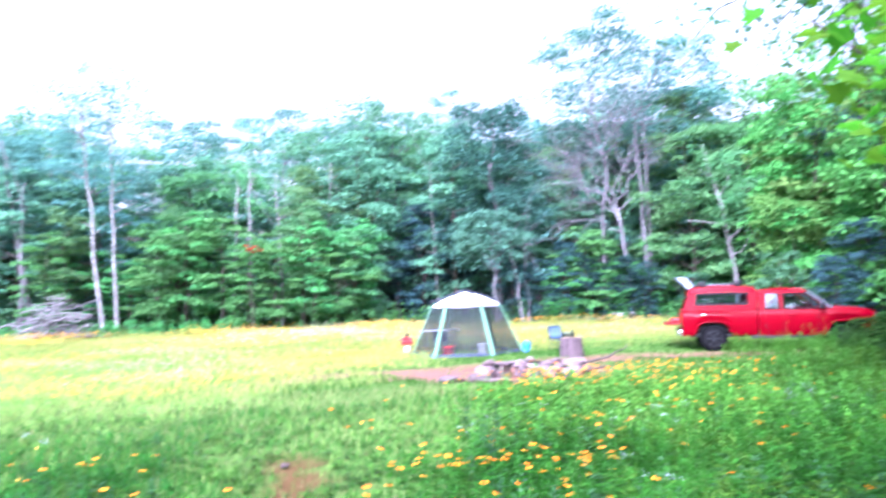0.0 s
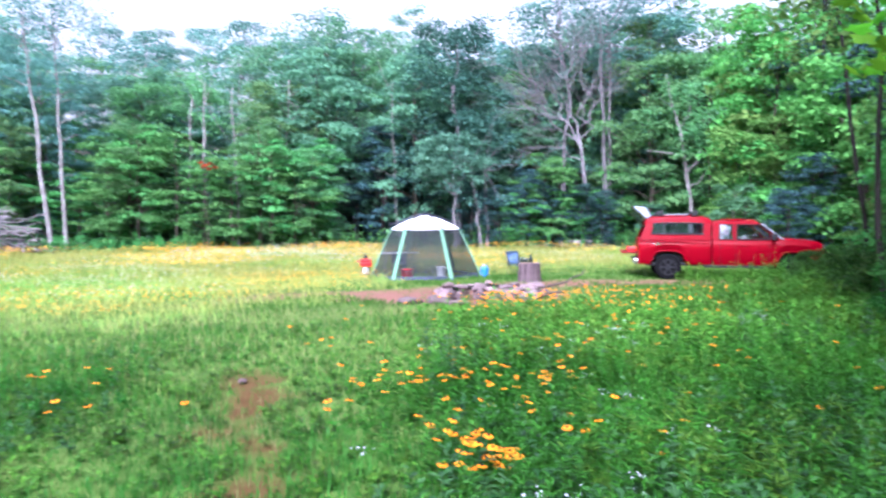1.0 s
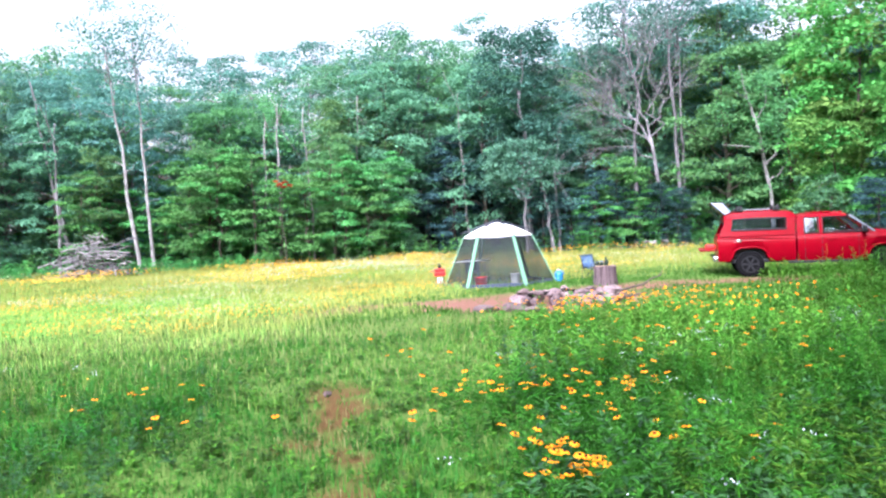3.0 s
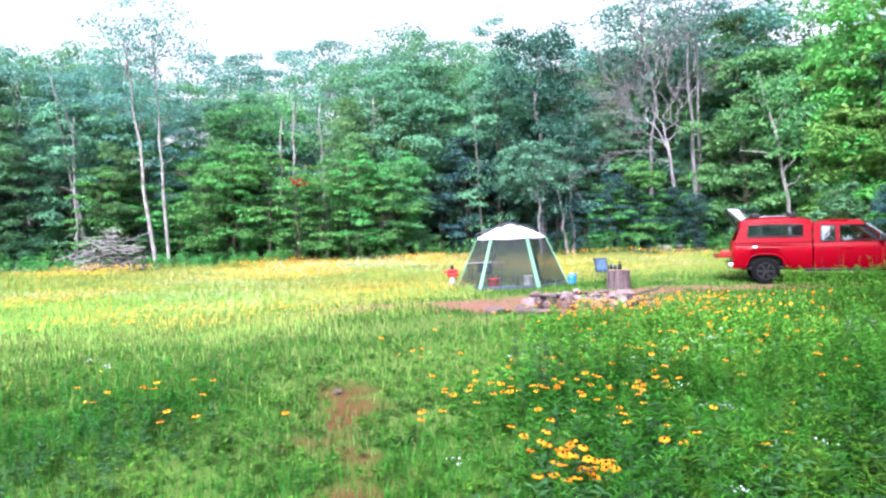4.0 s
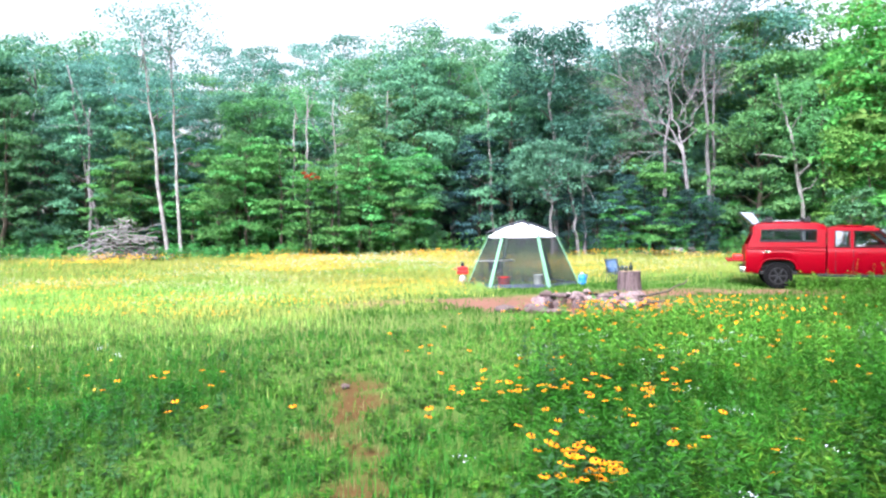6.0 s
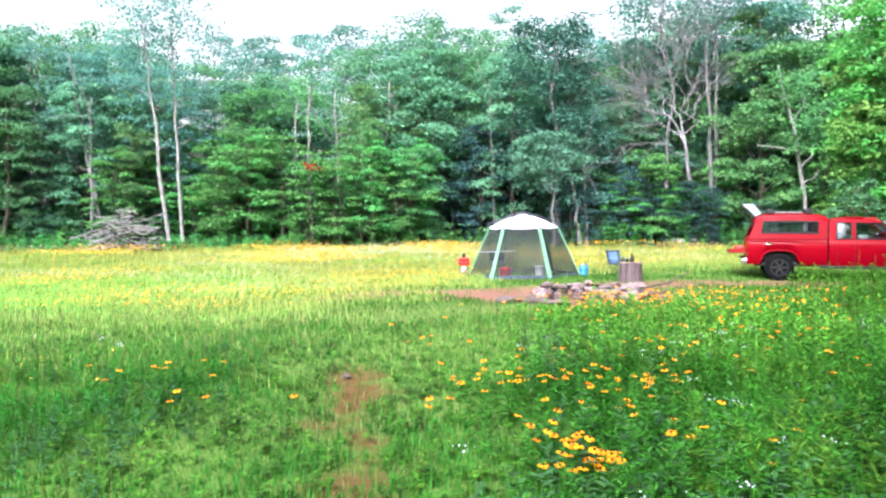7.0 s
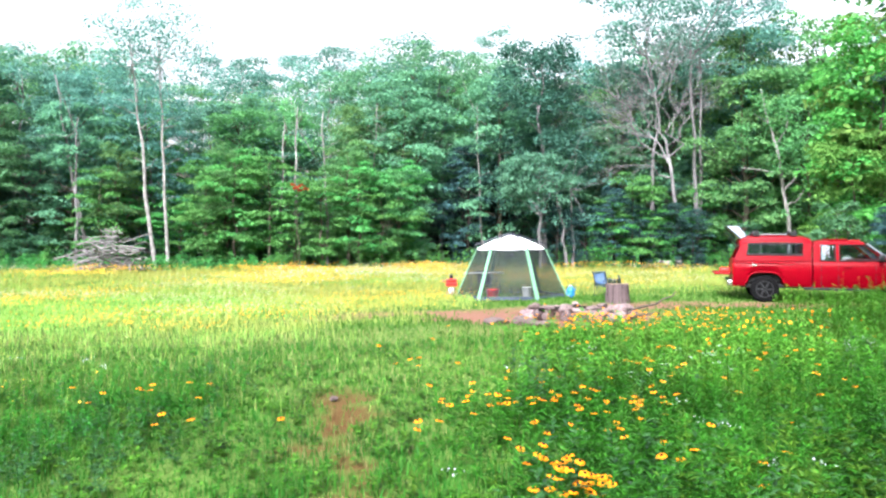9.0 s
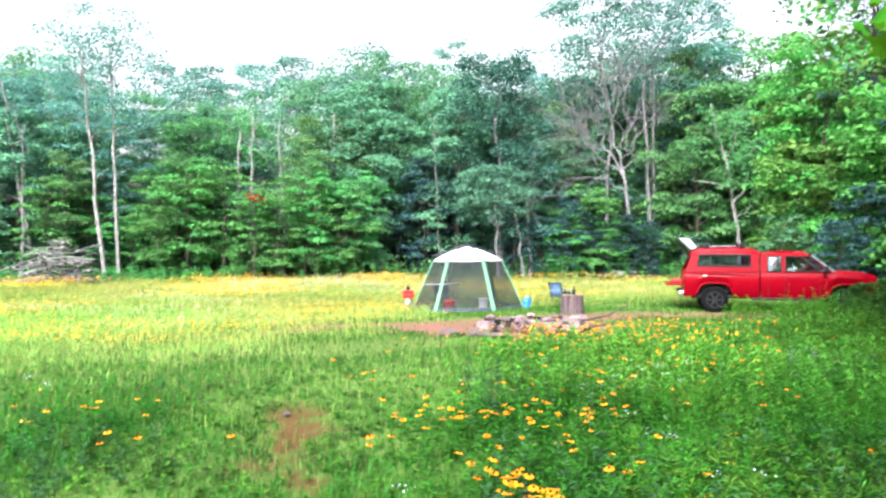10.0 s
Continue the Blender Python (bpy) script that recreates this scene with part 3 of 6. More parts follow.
def forbs(name, seed, y0, y1, per_m2, h0, h1, nleaf, leaf, keep, material, label, slim=0.28):
    """Leafy upright weeds: bent stems set all round with narrow leaves."""
    rng = np.random.default_rng(seed)
    x, y = scatter(rng, y0, y1, per_m2, keep)
    n_ = len(x)
    h = rng.uniform(h0, h1, n_)
    a = rng.uniform(0, math.tau, n_)
    lx, ly = np.cos(a) * h * 0.18, np.sin(a) * h * 0.18
    v1, f1 = blades(x, y, h, np.full(n_, leaf * 0.07 + 0.002), rng, 0.15)
    t = rng.uniform(0.12, 1.0, (n_, nleaf))
    th = rng.uniform(0, math.tau, (n_, nleaf))
    out = leaf * (0.55 - 0.25 * t)
    px = x[:, None] + lx[:, None] * t * t + np.cos(th) * out
    py = y[:, None] + ly[:, None] * t * t + np.sin(th) * out
    pz = (ground_z(x, y) + 0.0)[:, None] + t * h[:, None] * 0.95 + out * 0.5
    s = leaf * (1.15 - 0.5 * t) * rng.uniform(0.7, 1.3, t.shape)
    d = np.stack([np.cos(th), np.sin(th), rng.uniform(0.1, 0.9, t.shape)], -1).reshape(-1, 3)
    d /= np.linalg.norm(d, axis=1)[:, None]
    side = np.stack([-np.sin(th), np.cos(th), np.zeros(t.shape)], -1).reshape(-1, 3)
    P, S = np.stack([px, py, pz], -1).reshape(-1, 3), s.reshape(-1, 1)
    tip = P + d * S * 0.5
    tip[:, 2] -= S[:, 0] * 0.18
    V = np.stack([P - d * S * 0.5, P + side * S * slim * 0.5, tip, P - side * S * slim * 0.5], 1).reshape(-1, 3)
    F = np.arange(len(P) * 4).reshape(-1, 4)
    v, f = joined([(v1, f1), (V, F)])
    return tagged(part(name, arr_mesh(name, v, f), material), label, "weeds", kind="stuff")


# near beds dark, far beds pale: the near shade is put into colour
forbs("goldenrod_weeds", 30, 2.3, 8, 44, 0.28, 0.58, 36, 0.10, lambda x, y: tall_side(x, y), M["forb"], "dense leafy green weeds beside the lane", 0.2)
forbs("goldenrod_weeds", 35, 3.5, 9, 20, 0.3, 0.66, 34, 0.11, lambda x, y: tall_side(x, y) * sstep(-0.2, 0.6, wobble(x, y + 2, 0.8)), M["forb_light"], "light green goldenrod not yet in flower", 0.2)
# extra dark plants close by add to that painted shade
forbs("dark_weeds", 36, 2.3, 10, 18, 0.3, 0.64, 24, 0.10, lambda x, y: tall_side(x, y) * np.maximum(sstep(0.0, 0.6, wobble(x + 4, y, 0.9)), sstep(6.5, 4, y)), M["forb_blue"], "bluish-green weeds with broad leaves", 0.45)
forbs("goldenrod_weeds", 31, 8, 19, 14, 0.3, 0.62, 16, 0.14, lambda x, y: tall_side(x, y), M["forb_pale"], "dense leafy weeds beside the lane, paler green for the lit far part")
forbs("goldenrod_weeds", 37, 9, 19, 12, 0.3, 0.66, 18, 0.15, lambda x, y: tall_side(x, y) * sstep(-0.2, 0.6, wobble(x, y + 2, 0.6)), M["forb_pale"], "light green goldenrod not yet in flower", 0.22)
forbs("light_weeds", 38, 3, 13, 12, 0.1, 0.3, 16, 0.075, lambda x, y: (left_side(x, y) * 0.8 + 0.2) * (1 - tall_side(x, y)) * (1 - bare(x, y)) * sstep(-0.4, 0.5, wobble(x + 8, y, 0.9)), M["forb_light"], "fresh light green weeds in the grass", 0.3)
forbs("low_weeds", 32, 2.6, 11, 18, 0.14, 0.36, 18, 0.07, lambda x, y: left_side(x, y) * sstep(-0.3, 0.5, wobble(x + 5, y, 0.8)), M["forb_blue"], "low bluish-green weeds in the grass", 0.4)
forbs("lane_weeds", 33, 3, 13, 22, 0.05, 0.14, 10, 0.07, lambda x, y: (1 - tall_side(x, y)) * (1 - bare(x, y)), M["forb_light"], "low broad-leaved weeds in the lane", 0.55)
forbs("clover", 40, 2.6, 9, 60, 0.05, 0.15, 12, 0.05, lambda x, y: (1 - tall_side(x, y)) * (1 - bare(x, y)) * sstep(-0.5, 0.3, wobble(x + 2, y + 7, 1.6)), M["forb"], "dark clover and plantain in the lane", 0.6)
forbs("meadow_weeds", 41, 3, 10, 26, 0.16, 0.4, 22, 0.075, lambda x, y: left_side(x, y) * sstep(-0.3, 0.3, wobble(x + 9, y + 3, 0.9)), M["forb"], "leafy green weeds left of the lane", 0.26)
TRUCK_SIDE = [(9.3, 20.9), (11.5, 20.0), (14.2, 19.0), (16.0, 18.6)]
forbs("truckside_weeds", 39, 17.5, 21.6, 26, 0.25, 0.62, 16, 0.15, lambda x, y: sstep(0.9, 0.35, line_gap(TRUCK_SIDE, x, y) + 0.3 * wobble(x, y, 1.4)) * sstep(9.6, 10.4, x), M["forb_pale"], "rank light green weeds beside the truck", 0.3)
forbs("truckside_weeds", 42, 17.5, 21.2, 20, 0.5, 0.95, 20, 0.15, lambda x, y: sstep(0.7, 0.3, line_gap(TRUCK_SIDE, x, y) + 0.3 * wobble(x, y, 1.4)) * sstep(11.0, 13.5, x), M["forb_pale"], "rank light green weeds beside the truck", 0.3)
forbs("edge_weeds", 34, 34, 43, 1.6, 0.5, 1.5, 16, 0.35, lambda x, y: sstep(36.5, 38.5, y + 0.8 * wobble(x, y, 0.5) + np.clip(-x - 17, 0, 20) * 0.8), M["leaf_bright"], "rank green weeds along the forest edge", 0.45)
forbs("edge_weeds", 39, 35.6, 40, 5, 0.45, 1.0, 16, 0.3, lambda x, y: sstep(-6, -11, x) * sstep(35.8, 36.8, y + 0.4 * wobble(x, y, 0.6)) * (1 - 0.85 * sstep(2.4, 1.4, np.abs(x + 16.3))), M["leaf_bright"], "rank green weeds along the forest edge", 0.45)


def tall_weed(x, y, h, seed, key="forb"):
    """One goldenrod standing over the rest: a stiff stem with narrow leaves all the way up."""
    rng = np.random.default_rng(seed)
    t = thing("goldenrod", pose(x, y, gz(x, y) - 0.02), "tall green goldenrod standing over the weeds", "weed", "tall goldenrods in the meadow")
    bend = rng.uniform(-0.08, 0.08, 2)
    stem = np.array([(bend[0] * u * u, bend[1] * u * u, h * u) for u in np.linspace(0, 1, 6)])
    part("stem", tube_mesh("stem", [(stem, np.linspace(0.005, 0.002, 6))], 5), M["forb"], t)
    u = np.sort(rng.uniform(0.12, 1.0, 54))
    a = np.arange(54) * 2.4
    out = np.stack([np.cos(a), np.sin(a), 0.5 - 0.7 * (1 - u)], 1)
    size = 0.13 * (1.15 - 0.75 * u)
    P = np.stack([np.interp(u, np.linspace(0, 1, 6), stem[:, k]) for k in range(3)], 1)
    side = np.stack([-np.sin(a), np.cos(a), np.zeros(54)], 1)
    V = np.stack([P, P + out * size[:, None] * 0.5 + side * size[:, None] * 0.09, P + out * size[:, None] - [0, 0, 0.02], P + out * size[:, None] * 0.5 - side * size[:, None] * 0.09], 1).reshape(-1, 3)
    part("leaves", arr_mesh("leaves", V, np.arange(54 * 4).reshape(-1, 4)), M[key], t)


for k, (x, y, h) in enumerate([(-4.35, 7.9, 0.85), (-4.9, 9.6, 0.6), (-3.0, 9.2, 0.55), (-2.6, 6.6, 0.5), (-3.6, 11.5, 0.6), (1.55, 5.6, 0.72), (1.62, 5.75, 0.66), (1.48, 5.7, 0.6), (0.95, 4.0, 0.5), (2.6, 6.4, 0.75), (3.1, 7.6, 0.8), (2.2, 4.9, 0.7), (2.9, 5.2, 0.72),
                               (4.1, 8.8, 0.85), (3.7, 6.1, 0.8), (5.2, 9.6, 0.9), (4.4, 10.8, 0.85), (6.3, 11.0, 0.95), (5.9, 8.2, 0.95), (6.9, 12.6, 1.0), (7.6, 11.4, 1.05), (3.3, 4.2, 0.6), (4.6, 6.4, 0.8), (8.3, 13.6, 1.05), (1.9, 7.6, 0.7), (2.5, 9.4, 0.75)]):
    tall_weed(x, y, h, 300 + k, ("forb", "forb_light", "forb_light")[k % 3])
for k, (x, y, h) in enumerate([(11.6, 20.4, 0.95), (11.9, 20.1, 0.8), (12.5, 20.0, 1.0), (12.9, 19.6, 0.75), (13.5, 19.5, 0.9), (13.8, 19.2, 1.05), (14.4, 19.0, 0.95), (14.9, 18.8, 1.1), (15.4, 18.6, 1.0), (11.0, 20.7, 0.7)]):
    tall_weed(x, y, h, 340 + k, "forb_pale")

forbs("edge_weeds", 43, 35.5, 38.6, 3.0, 0.7, 1.7, 26, 0.22, lambda x, y: sstep(7.5, 9, x) * sstep(16.5, 14, x) * sstep(-0.2, 0.5, wobble(x, y, 1.2)), M["leaf_bright"], "rank green weeds along the forest edge", 0.3)


# ---- black-eyed susans ----
def petal_head(rng, r=0.034, n_=12):
    v, f = [], []
    for k in range(n_):
        a = k * math.tau / n_ + rng.uniform(-0.1, 0.1)
        w = r * 0.27
        for rad, half, z in ((0.2, 0.4, 0.0), (0.62, 1.0, 0.003), (1.0, 0.35, rng.uniform(-0.012, -0.002))):
            c, s = math.cos(a), math.sin(a)
            for e in (-1, 1):
                v.append((c * r * rad - s * w * half * e, s * r * rad + c * w * half * e, z))
        o = k * 6
        f += [(o, o + 2, o + 3, o + 1), (o + 2, o + 4, o + 5, o + 3)]
    return arr_mesh("petals", v, f)


def susan(seed, h):
    rng = np.random.default_rng(seed)
    top = thing("black_eyed_susan", Matrix(), "yellow-orange black-eyed susan with a dark centre, standing among weeds", "flower", "black-eyed susans beside the lane")
    b = rng.uniform(-0.05, 0.05, 2)
    pts = [(0, 0, -0.02), (b[0] * 0.4, b[1] * 0.4, h * 0.5), (b[0], b[1], h - 0.012)]
    part("stem", tube_mesh("stem", [(pts, (0.0028, 0.0022, 0.002))], 5), M["forb"], top)
    tilt = pose(b[0], b[1], h, rng.uniform(-14, 20), rng.uniform(-18, 18), rng.uniform(0, 360))
    p = part("petals", petal_head(rng), M["petal"], top)
    p.matrix_basis = tilt
    e = part("eye", lathe([(0.006, -0.003), (0.0095, 0.002), (0.0075, 0.009), (0.002, 0.012)], 10), M["eye"], top, "dark brown cone")
    e.matrix_basis = tilt
    lv, lf = leaves(np.array([(b[0] * t_, b[1] * t_, h * t_) for t_ in (0.2, 0.32, 0.45, 0.6)]) + rng.uniform(-0.03, 0.03, (4, 3)), rng.normal(size=(4, 3)) * 0.5 + [0, 0, 1], 0.08, rng, 0.25, 0.3)
    part("stem_leaves", arr_mesh("stem_leaves", lv, lf), M["forb"], top)
    return top


MODELS = [susan(100 + k, 0.33 + 0.03 * (k % 4)) for k in range(6)]
# clumps: centre x, y, spread, how many
CLUMPS = [(0.88, 4.3, 0.13, 26), (0.74, 4.9, 0.10, 9), (0.75, 6.7, 0.4, 30), (1.75, 6.7, 0.35, 26), (0.0, 9.1, 0.2, 4), (2.75, 8.3, 0.6, 14), (2.9, 10.0, 1.2, 24),
          (2.4, 12.5, 0.7, 22), (4.2, 12.8, 0.9, 24), (5.4, 10.5, 1.4, 26), (-0.05, 5.7, 0.12, 3), (2.2, 5.1, 0.6, 8), (4.0, 7.2, 1.0, 12), (5.2, 13.6, 0.8, 14), (3.6, 4.6, 0.8, 8), (1.0, 5.6, 0.35, 9), (3.6, 14.0, 0.5, 24), (4.7, 14.3, 0.5, 24), (2.8, 13.7, 0.4, 16), (5.7, 14.9, 0.6, 18), (-1.9, 6.4, 0.35, 5), (-3.2, 7.6, 0.7, 9), (1.3, 8.2, 0.6, 12)]
rng_f = np.random.default_rng(77)
used = 0
for cx, cy, spread, many in CLUMPS:
    for k in range(many):
        x, y = cx + rng_f.normal() * spread, cy + rng_f.normal() * spread * 0.8
        s = rng_f.uniform(0.8, 1.1)
        m = pose(x, y, gz(x, y), 0, 0, rng_f.uniform(0, 360)) @ Matrix.Diagonal((1.05, 1.05, s * (0.75 if x < -0.8 else 1), 1))
        if used < len(MODELS):
            MODELS[used].matrix_basis = m
        else:
            o = copy_thing(MODELS[used % len(MODELS)], m)
            o.matrix_basis = m
        used += 1


# ---- trees ----
def wander(rng, a, b, n_, amp):
    a, b = np.asarray(a, float), np.asarray(b, float)
    t = np.linspace(0, 1, n_)[:, None]
    off = rng.normal(size=(n_, 3)) * amp
    off[0] = off[-1] = 0
    return a + (b - a) * t + off


def tree_meshes(seed, h, base, crown, trunk, leaf, n_clump, per, flat=0.34, lean=(0, 0), pointed=0.6, limbs=12):
    """A broadleaf tree h high: the wood (trunk and limbs) and a crown of leaf sprays in layered, uneven clumps."""
    if leaf > 0.25:
        leaf, per = leaf * 0.64, int(per * 2.2)
    rng = np.random.default_rng(seed)
    spine = wander(rng, (0, 0, -0.2), (lean[0] * h, lean[1] * h, h * 0.93), 9, h * 0.012)
    wood = [tube(spine, trunk * np.linspace(1.15, 0.12, 9), 8, 0.08, rng)]
    t = rng.uniform(0, 1, n_clump) ** 0.85
    zc = base + t * (h - base)
    prof = np.sin((0.16 + 0.70 * t) * math.pi) ** pointed
    az = rng.uniform(0, math.tau, n_clump)
    rr = crown * prof * np.sqrt(rng.uniform(0.12, 1, n_clump)) * rng.uniform(0.75, 1.2, n_clump)
    sx = np.interp(zc, spine[:, 2], spine[:, 0])
    sy = np.interp(zc, spine[:, 2], spine[:, 1])
    C = np.stack([sx + rr * np.cos(az), sy + rr * np.sin(az), zc], 1)
    for k in range(min(limbs, n_clump)):
        z0 = max(0.25 * h, zc[k] - rr[k] * rng.uniform(0.4, 0.9))
        root = (np.interp(z0, spine[:, 2], spine[:, 0]), np.interp(z0, spine[:, 2], spine[:, 1]), z0)
        wood.append(tube(wander(rng, root, C[k], 5, 0.06 * rr[k] + 0.02), trunk * np.linspace(0.38, 0.06, 5), 5))
    cr = crown * rng.uniform(0.22, 0.42, n_clump)
    d = rng.normal(size=(n_clump, per, 3))
    d /= np.linalg.norm(d, axis=2)[..., None]
    d[..., 2] = np.where(rng.random((n_clump, per)) < 0.7, np.abs(d[..., 2]), d[..., 2])
    rad = rng.uniform(0.45, 1.05, (n_clump, per, 1))
    P = C[:, None] + d * rad * cr[:, None, None] * np.array([1, 1, flat])
    P[..., 2] -= 0.22 * (np.hypot(d[..., 0], d[..., 1]) * rad[..., 0]) ** 2 * cr[:, None]
    nr = d * [0.5, 0.5, 0.4] + [0, 0, 0.75] + rng.normal(size=d.shape) * 0.38
    v, f = leaves(P.reshape(-1, 3), nr.reshape(-1, 3), leaf * rng.uniform(0.55, 1.3, n_clump * per), rng, 0.62, 0.25)
    wv, wf = grafted(wood)
    return arr_mesh("trunk", wv, wf, flat=False), arr_mesh("crown", v, f)


def proto(kind, leaf_m, bark, label, specs, group):
    return [(kind, tree_meshes(*s[:8], **s[8]), bark, leaf_m, label, group) for s in specs]


def spec(seed, h, base, crown, trunk, leaf, n_clump, per, **kw):
    return (seed, h, base, crown, trunk, leaf, n_clump, per, kw)


FOREST = {
    "mid": proto("maple_tree", M["leaf_mid"], M["bark"], "tall green maple at the forest edge", [spec(1, 11.5, 1.0, 3.0, 0.16, 0.32, 88, 58), spec(2, 10.5, 1.0, 2.7, 0.15, 0.31, 84, 58), spec(3, 12.5, 1.6, 3.2, 0.17, 0.32, 90, 56)], "forest trees"),
    "teal": proto("ash_tree", M["leaf_teal"], M["bark_grey"], "tall blue-green ash at the forest edge", [spec(4, 12.0, 1.0, 2.8, 0.16, 0.29, 88, 60), spec(5, 11.0, 0.8, 3.0, 0.15, 0.30, 88, 58), spec(6, 13.0, 1.8, 2.6, 0.16, 0.29, 80, 58, pointed=0.9)], "forest trees"),
    "lime": proto("maple_tree", M["leaf_lime"], M["bark"], "tall yellow-green maple at the forest edge", [spec(24, 11.0, 1.0, 2.9, 0.15, 0.31, 86, 56), spec(25, 9.5, 0.8, 2.7, 0.14, 0.30, 84, 56)], "forest trees"),
    "deep": proto("ash_tree", M["leaf_deep"], M["bark_grey"], "tall deep blue-green ash before the dark woods", [spec(26, 12.2, 3.0, 3.3, 0.16, 0.29, 96, 64, flat=0.5)], "forest trees"),
    "back_mid": proto("maple_tree", M["leaf_mid"], M["bark_grey"], "green maple standing on the wooded hill", [spec(27, 11.5, 4.0, 3.0, 0.13, 0.33, 60, 36), spec(28, 12.5, 4.5, 3.2, 0.13, 0.33, 60, 36)], "forest trees"),
    "back_lime": proto("maple_tree", M["leaf_lime"], M["bark_grey"], "yellow-green maple standing on the wooded hill", [spec(29, 11.0, 4.0, 3.0, 0.13, 0.33, 60, 36)], "forest trees"),
    "back_teal": proto("ash_tree", M["leaf_teal"], M["bark_pale"], "blue-green ash standing on the wooded hill", [spec(34, 12.5, 4.5, 2.9, 0.13, 0.32, 60, 36, pointed=0.9), spec(35, 11.5, 4.0, 3.1, 0.13, 0.32, 60, 36)], "forest trees"),
    "back_far": proto("birch_tree", M["leaf_haze"], M["bark_pale"], "back-row birch with leaves paled blue-green for haze", [spec(14, 12.0, 3.5, 2.9, 0.13, 0.33, 58, 36), spec(15, 11.0, 3.5, 3.1, 0.13, 0.33, 58, 36), spec(16, 13.0, 4.5, 2.8, 0.13, 0.33, 58, 36)], "forest trees"),
    "dark": proto("hemlock_tree", M["leaf_dark"], M["bark_dark"], "hemlock, its near-black green holding the forest shade", [spec(7, 10.0, 0.4, 2.5, 0.18, 0.30, 90, 52, flat=0.3, pointed=1.0), spec(8, 8.5, 0.3, 2.7, 0.16, 0.30, 90, 52, flat=0.3)], "forest trees"),
    "sapling": proto("maple_sapling", M["leaf_bright"], M["bark"], "bright green maple sapling with layered boughs", [spec(9, 4.6, 0.5, 1.7, 0.05, 0.17, 44, 84, flat=0.2), spec(10, 3.6, 0.3, 1.5, 0.04, 0.16, 40, 80, flat=0.2), spec(11, 6.0, 0.8, 1.9, 0.07, 0.18, 50, 88, flat=0.22)], "forest saplings"),
    "shrub": proto("shrub", M["leaf_mid"], M["bark"], "dense green shrub at the forest edge", [spec(12, 2.2, 0.15, 1.4, 0.03, 0.15, 36, 76, flat=0.5), spec(13, 2.8, 0.15, 1.2, 0.03, 0.15, 36, 76, flat=0.5)], "forest shrubs"),
}


def plant(key, k, x, y, s=1.0, turn=0.0, tall=1.0):
    kind, me, bark, lm, label, group = FOREST[key][k % len(FOREST[key])]
    m = pose(x, y, gz(x, y) - 0.05, 0, 0, turn) @ Matrix.Diagonal((s, s, s * tall, 1))
    t = thing(kind, m, label, "tree" if key not in ("shrub",) else "shrub", group)
    t.matrix_basis = m
    part("trunk", me[0], bark, t)
    part("crown", me[1], lm, t)
    return t


def edge_y(x):
    """Where the forest begins, from left to right."""
    return float(np.interp(x, [-40, -26, -19, -12, 0, 10, 18, 24, 30], [30, 35, 40, 41, 42, 42, 40, 36, 30]))


rng_t = np.random.default_rng(5)
# front row, then the rows up the hill
ROWS = [(2.0, 2.9, ["mid", "lime", "teal", "mid", "sapling"], 0.84), (5.5, 3.2, ["teal", "mid", "lime", "mid"], 0.94), (11, 3.6, ["back_teal", "back_mid", "back_lime"], 1.0),
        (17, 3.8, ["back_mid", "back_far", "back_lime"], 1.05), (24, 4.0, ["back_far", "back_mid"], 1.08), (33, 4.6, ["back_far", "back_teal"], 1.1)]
for row, (back_, step, keys, size) in enumerate(ROWS):
    x = -34.0 - back_ * 0.8
    while x < 32 + back_ * 0.6:
        px, py = x + rng_t.uniform(-0.8, 0.8), edge_y(x) + back_ + rng_t.uniform(-1.0, 1.2)
        key = keys[rng_t.integers(len(keys))]
        grow = 1.0
        # near-black trees paint the shaded gap in the front row
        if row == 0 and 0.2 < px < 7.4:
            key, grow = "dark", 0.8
        elif row == 1 and 0.5 < px < 9.5:
            key = "deep" if 4.5 < px < 8.5 else "mid"
        dip = 1 - 0.16 * math.exp(-((px + 9) / 7) ** 2) if row < 3 else 1 - 0.10 * math.exp(-((px + 12) / 12) ** 2) + 0.10 * math.exp(-((px - 4) / 7) ** 2)
        plant(key, int(rng_t.integers(9)), px, py, size * grow * rng_t.uniform(0.85, 1.12), rng_t.uniform(0, 360), dip)
        x += step * rng_t.uniform(0.8, 1.2)
# unseen trees added behind the camera to cut sky light and reflections
for k in range(24):
    a = math.radians(-190 + k * 8.7)
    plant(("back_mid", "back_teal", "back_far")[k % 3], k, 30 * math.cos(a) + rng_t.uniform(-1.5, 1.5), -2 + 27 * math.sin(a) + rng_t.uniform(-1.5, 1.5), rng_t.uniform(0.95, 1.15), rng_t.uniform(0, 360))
# nearer unseen trees, added to cast soft shade on the near weeds
for x, y, k in ((-12.0, -10.2, 1), (-8.6, -9.9, 0), (-5.4, -10.1, 1), (-3.0, -10.2, 2)):
    plant("mid", k, x, y, 0.98, x * 40)
# the high shoulder of the woods on the left
for x, y, key, s in ((-22.6, 42.0, "teal", 1.08), (-25.0, 41.0, "mid", 1.1), (-27.5, 40.0, "teal", 1.05), (-18.4, 42.6, "teal", 0.95), (-16.0, 42.8, "teal", 0.95), (-11.0, 44.0, "lime", 0.98), (-8.6, 45.0, "lime", 0.9), (-3.4, 44.2, "lime", 1.0), (-0.6, 46.0, "mid", 1.05)):
    plant(key, int(abs(x)), x, y, s, x * 31)
for x, y, key, s in ((16.9, 43.6, "lime", 1.2), (20.4, 42.6, "lime", 1.32), (15.4, 45.5, "mid", 1.08), (22.4, 41.0, "lime", 1.3), (18.6, 45.0, "mid", 1.2)):
    plant(key, int(x), x, y, s, x * 47)
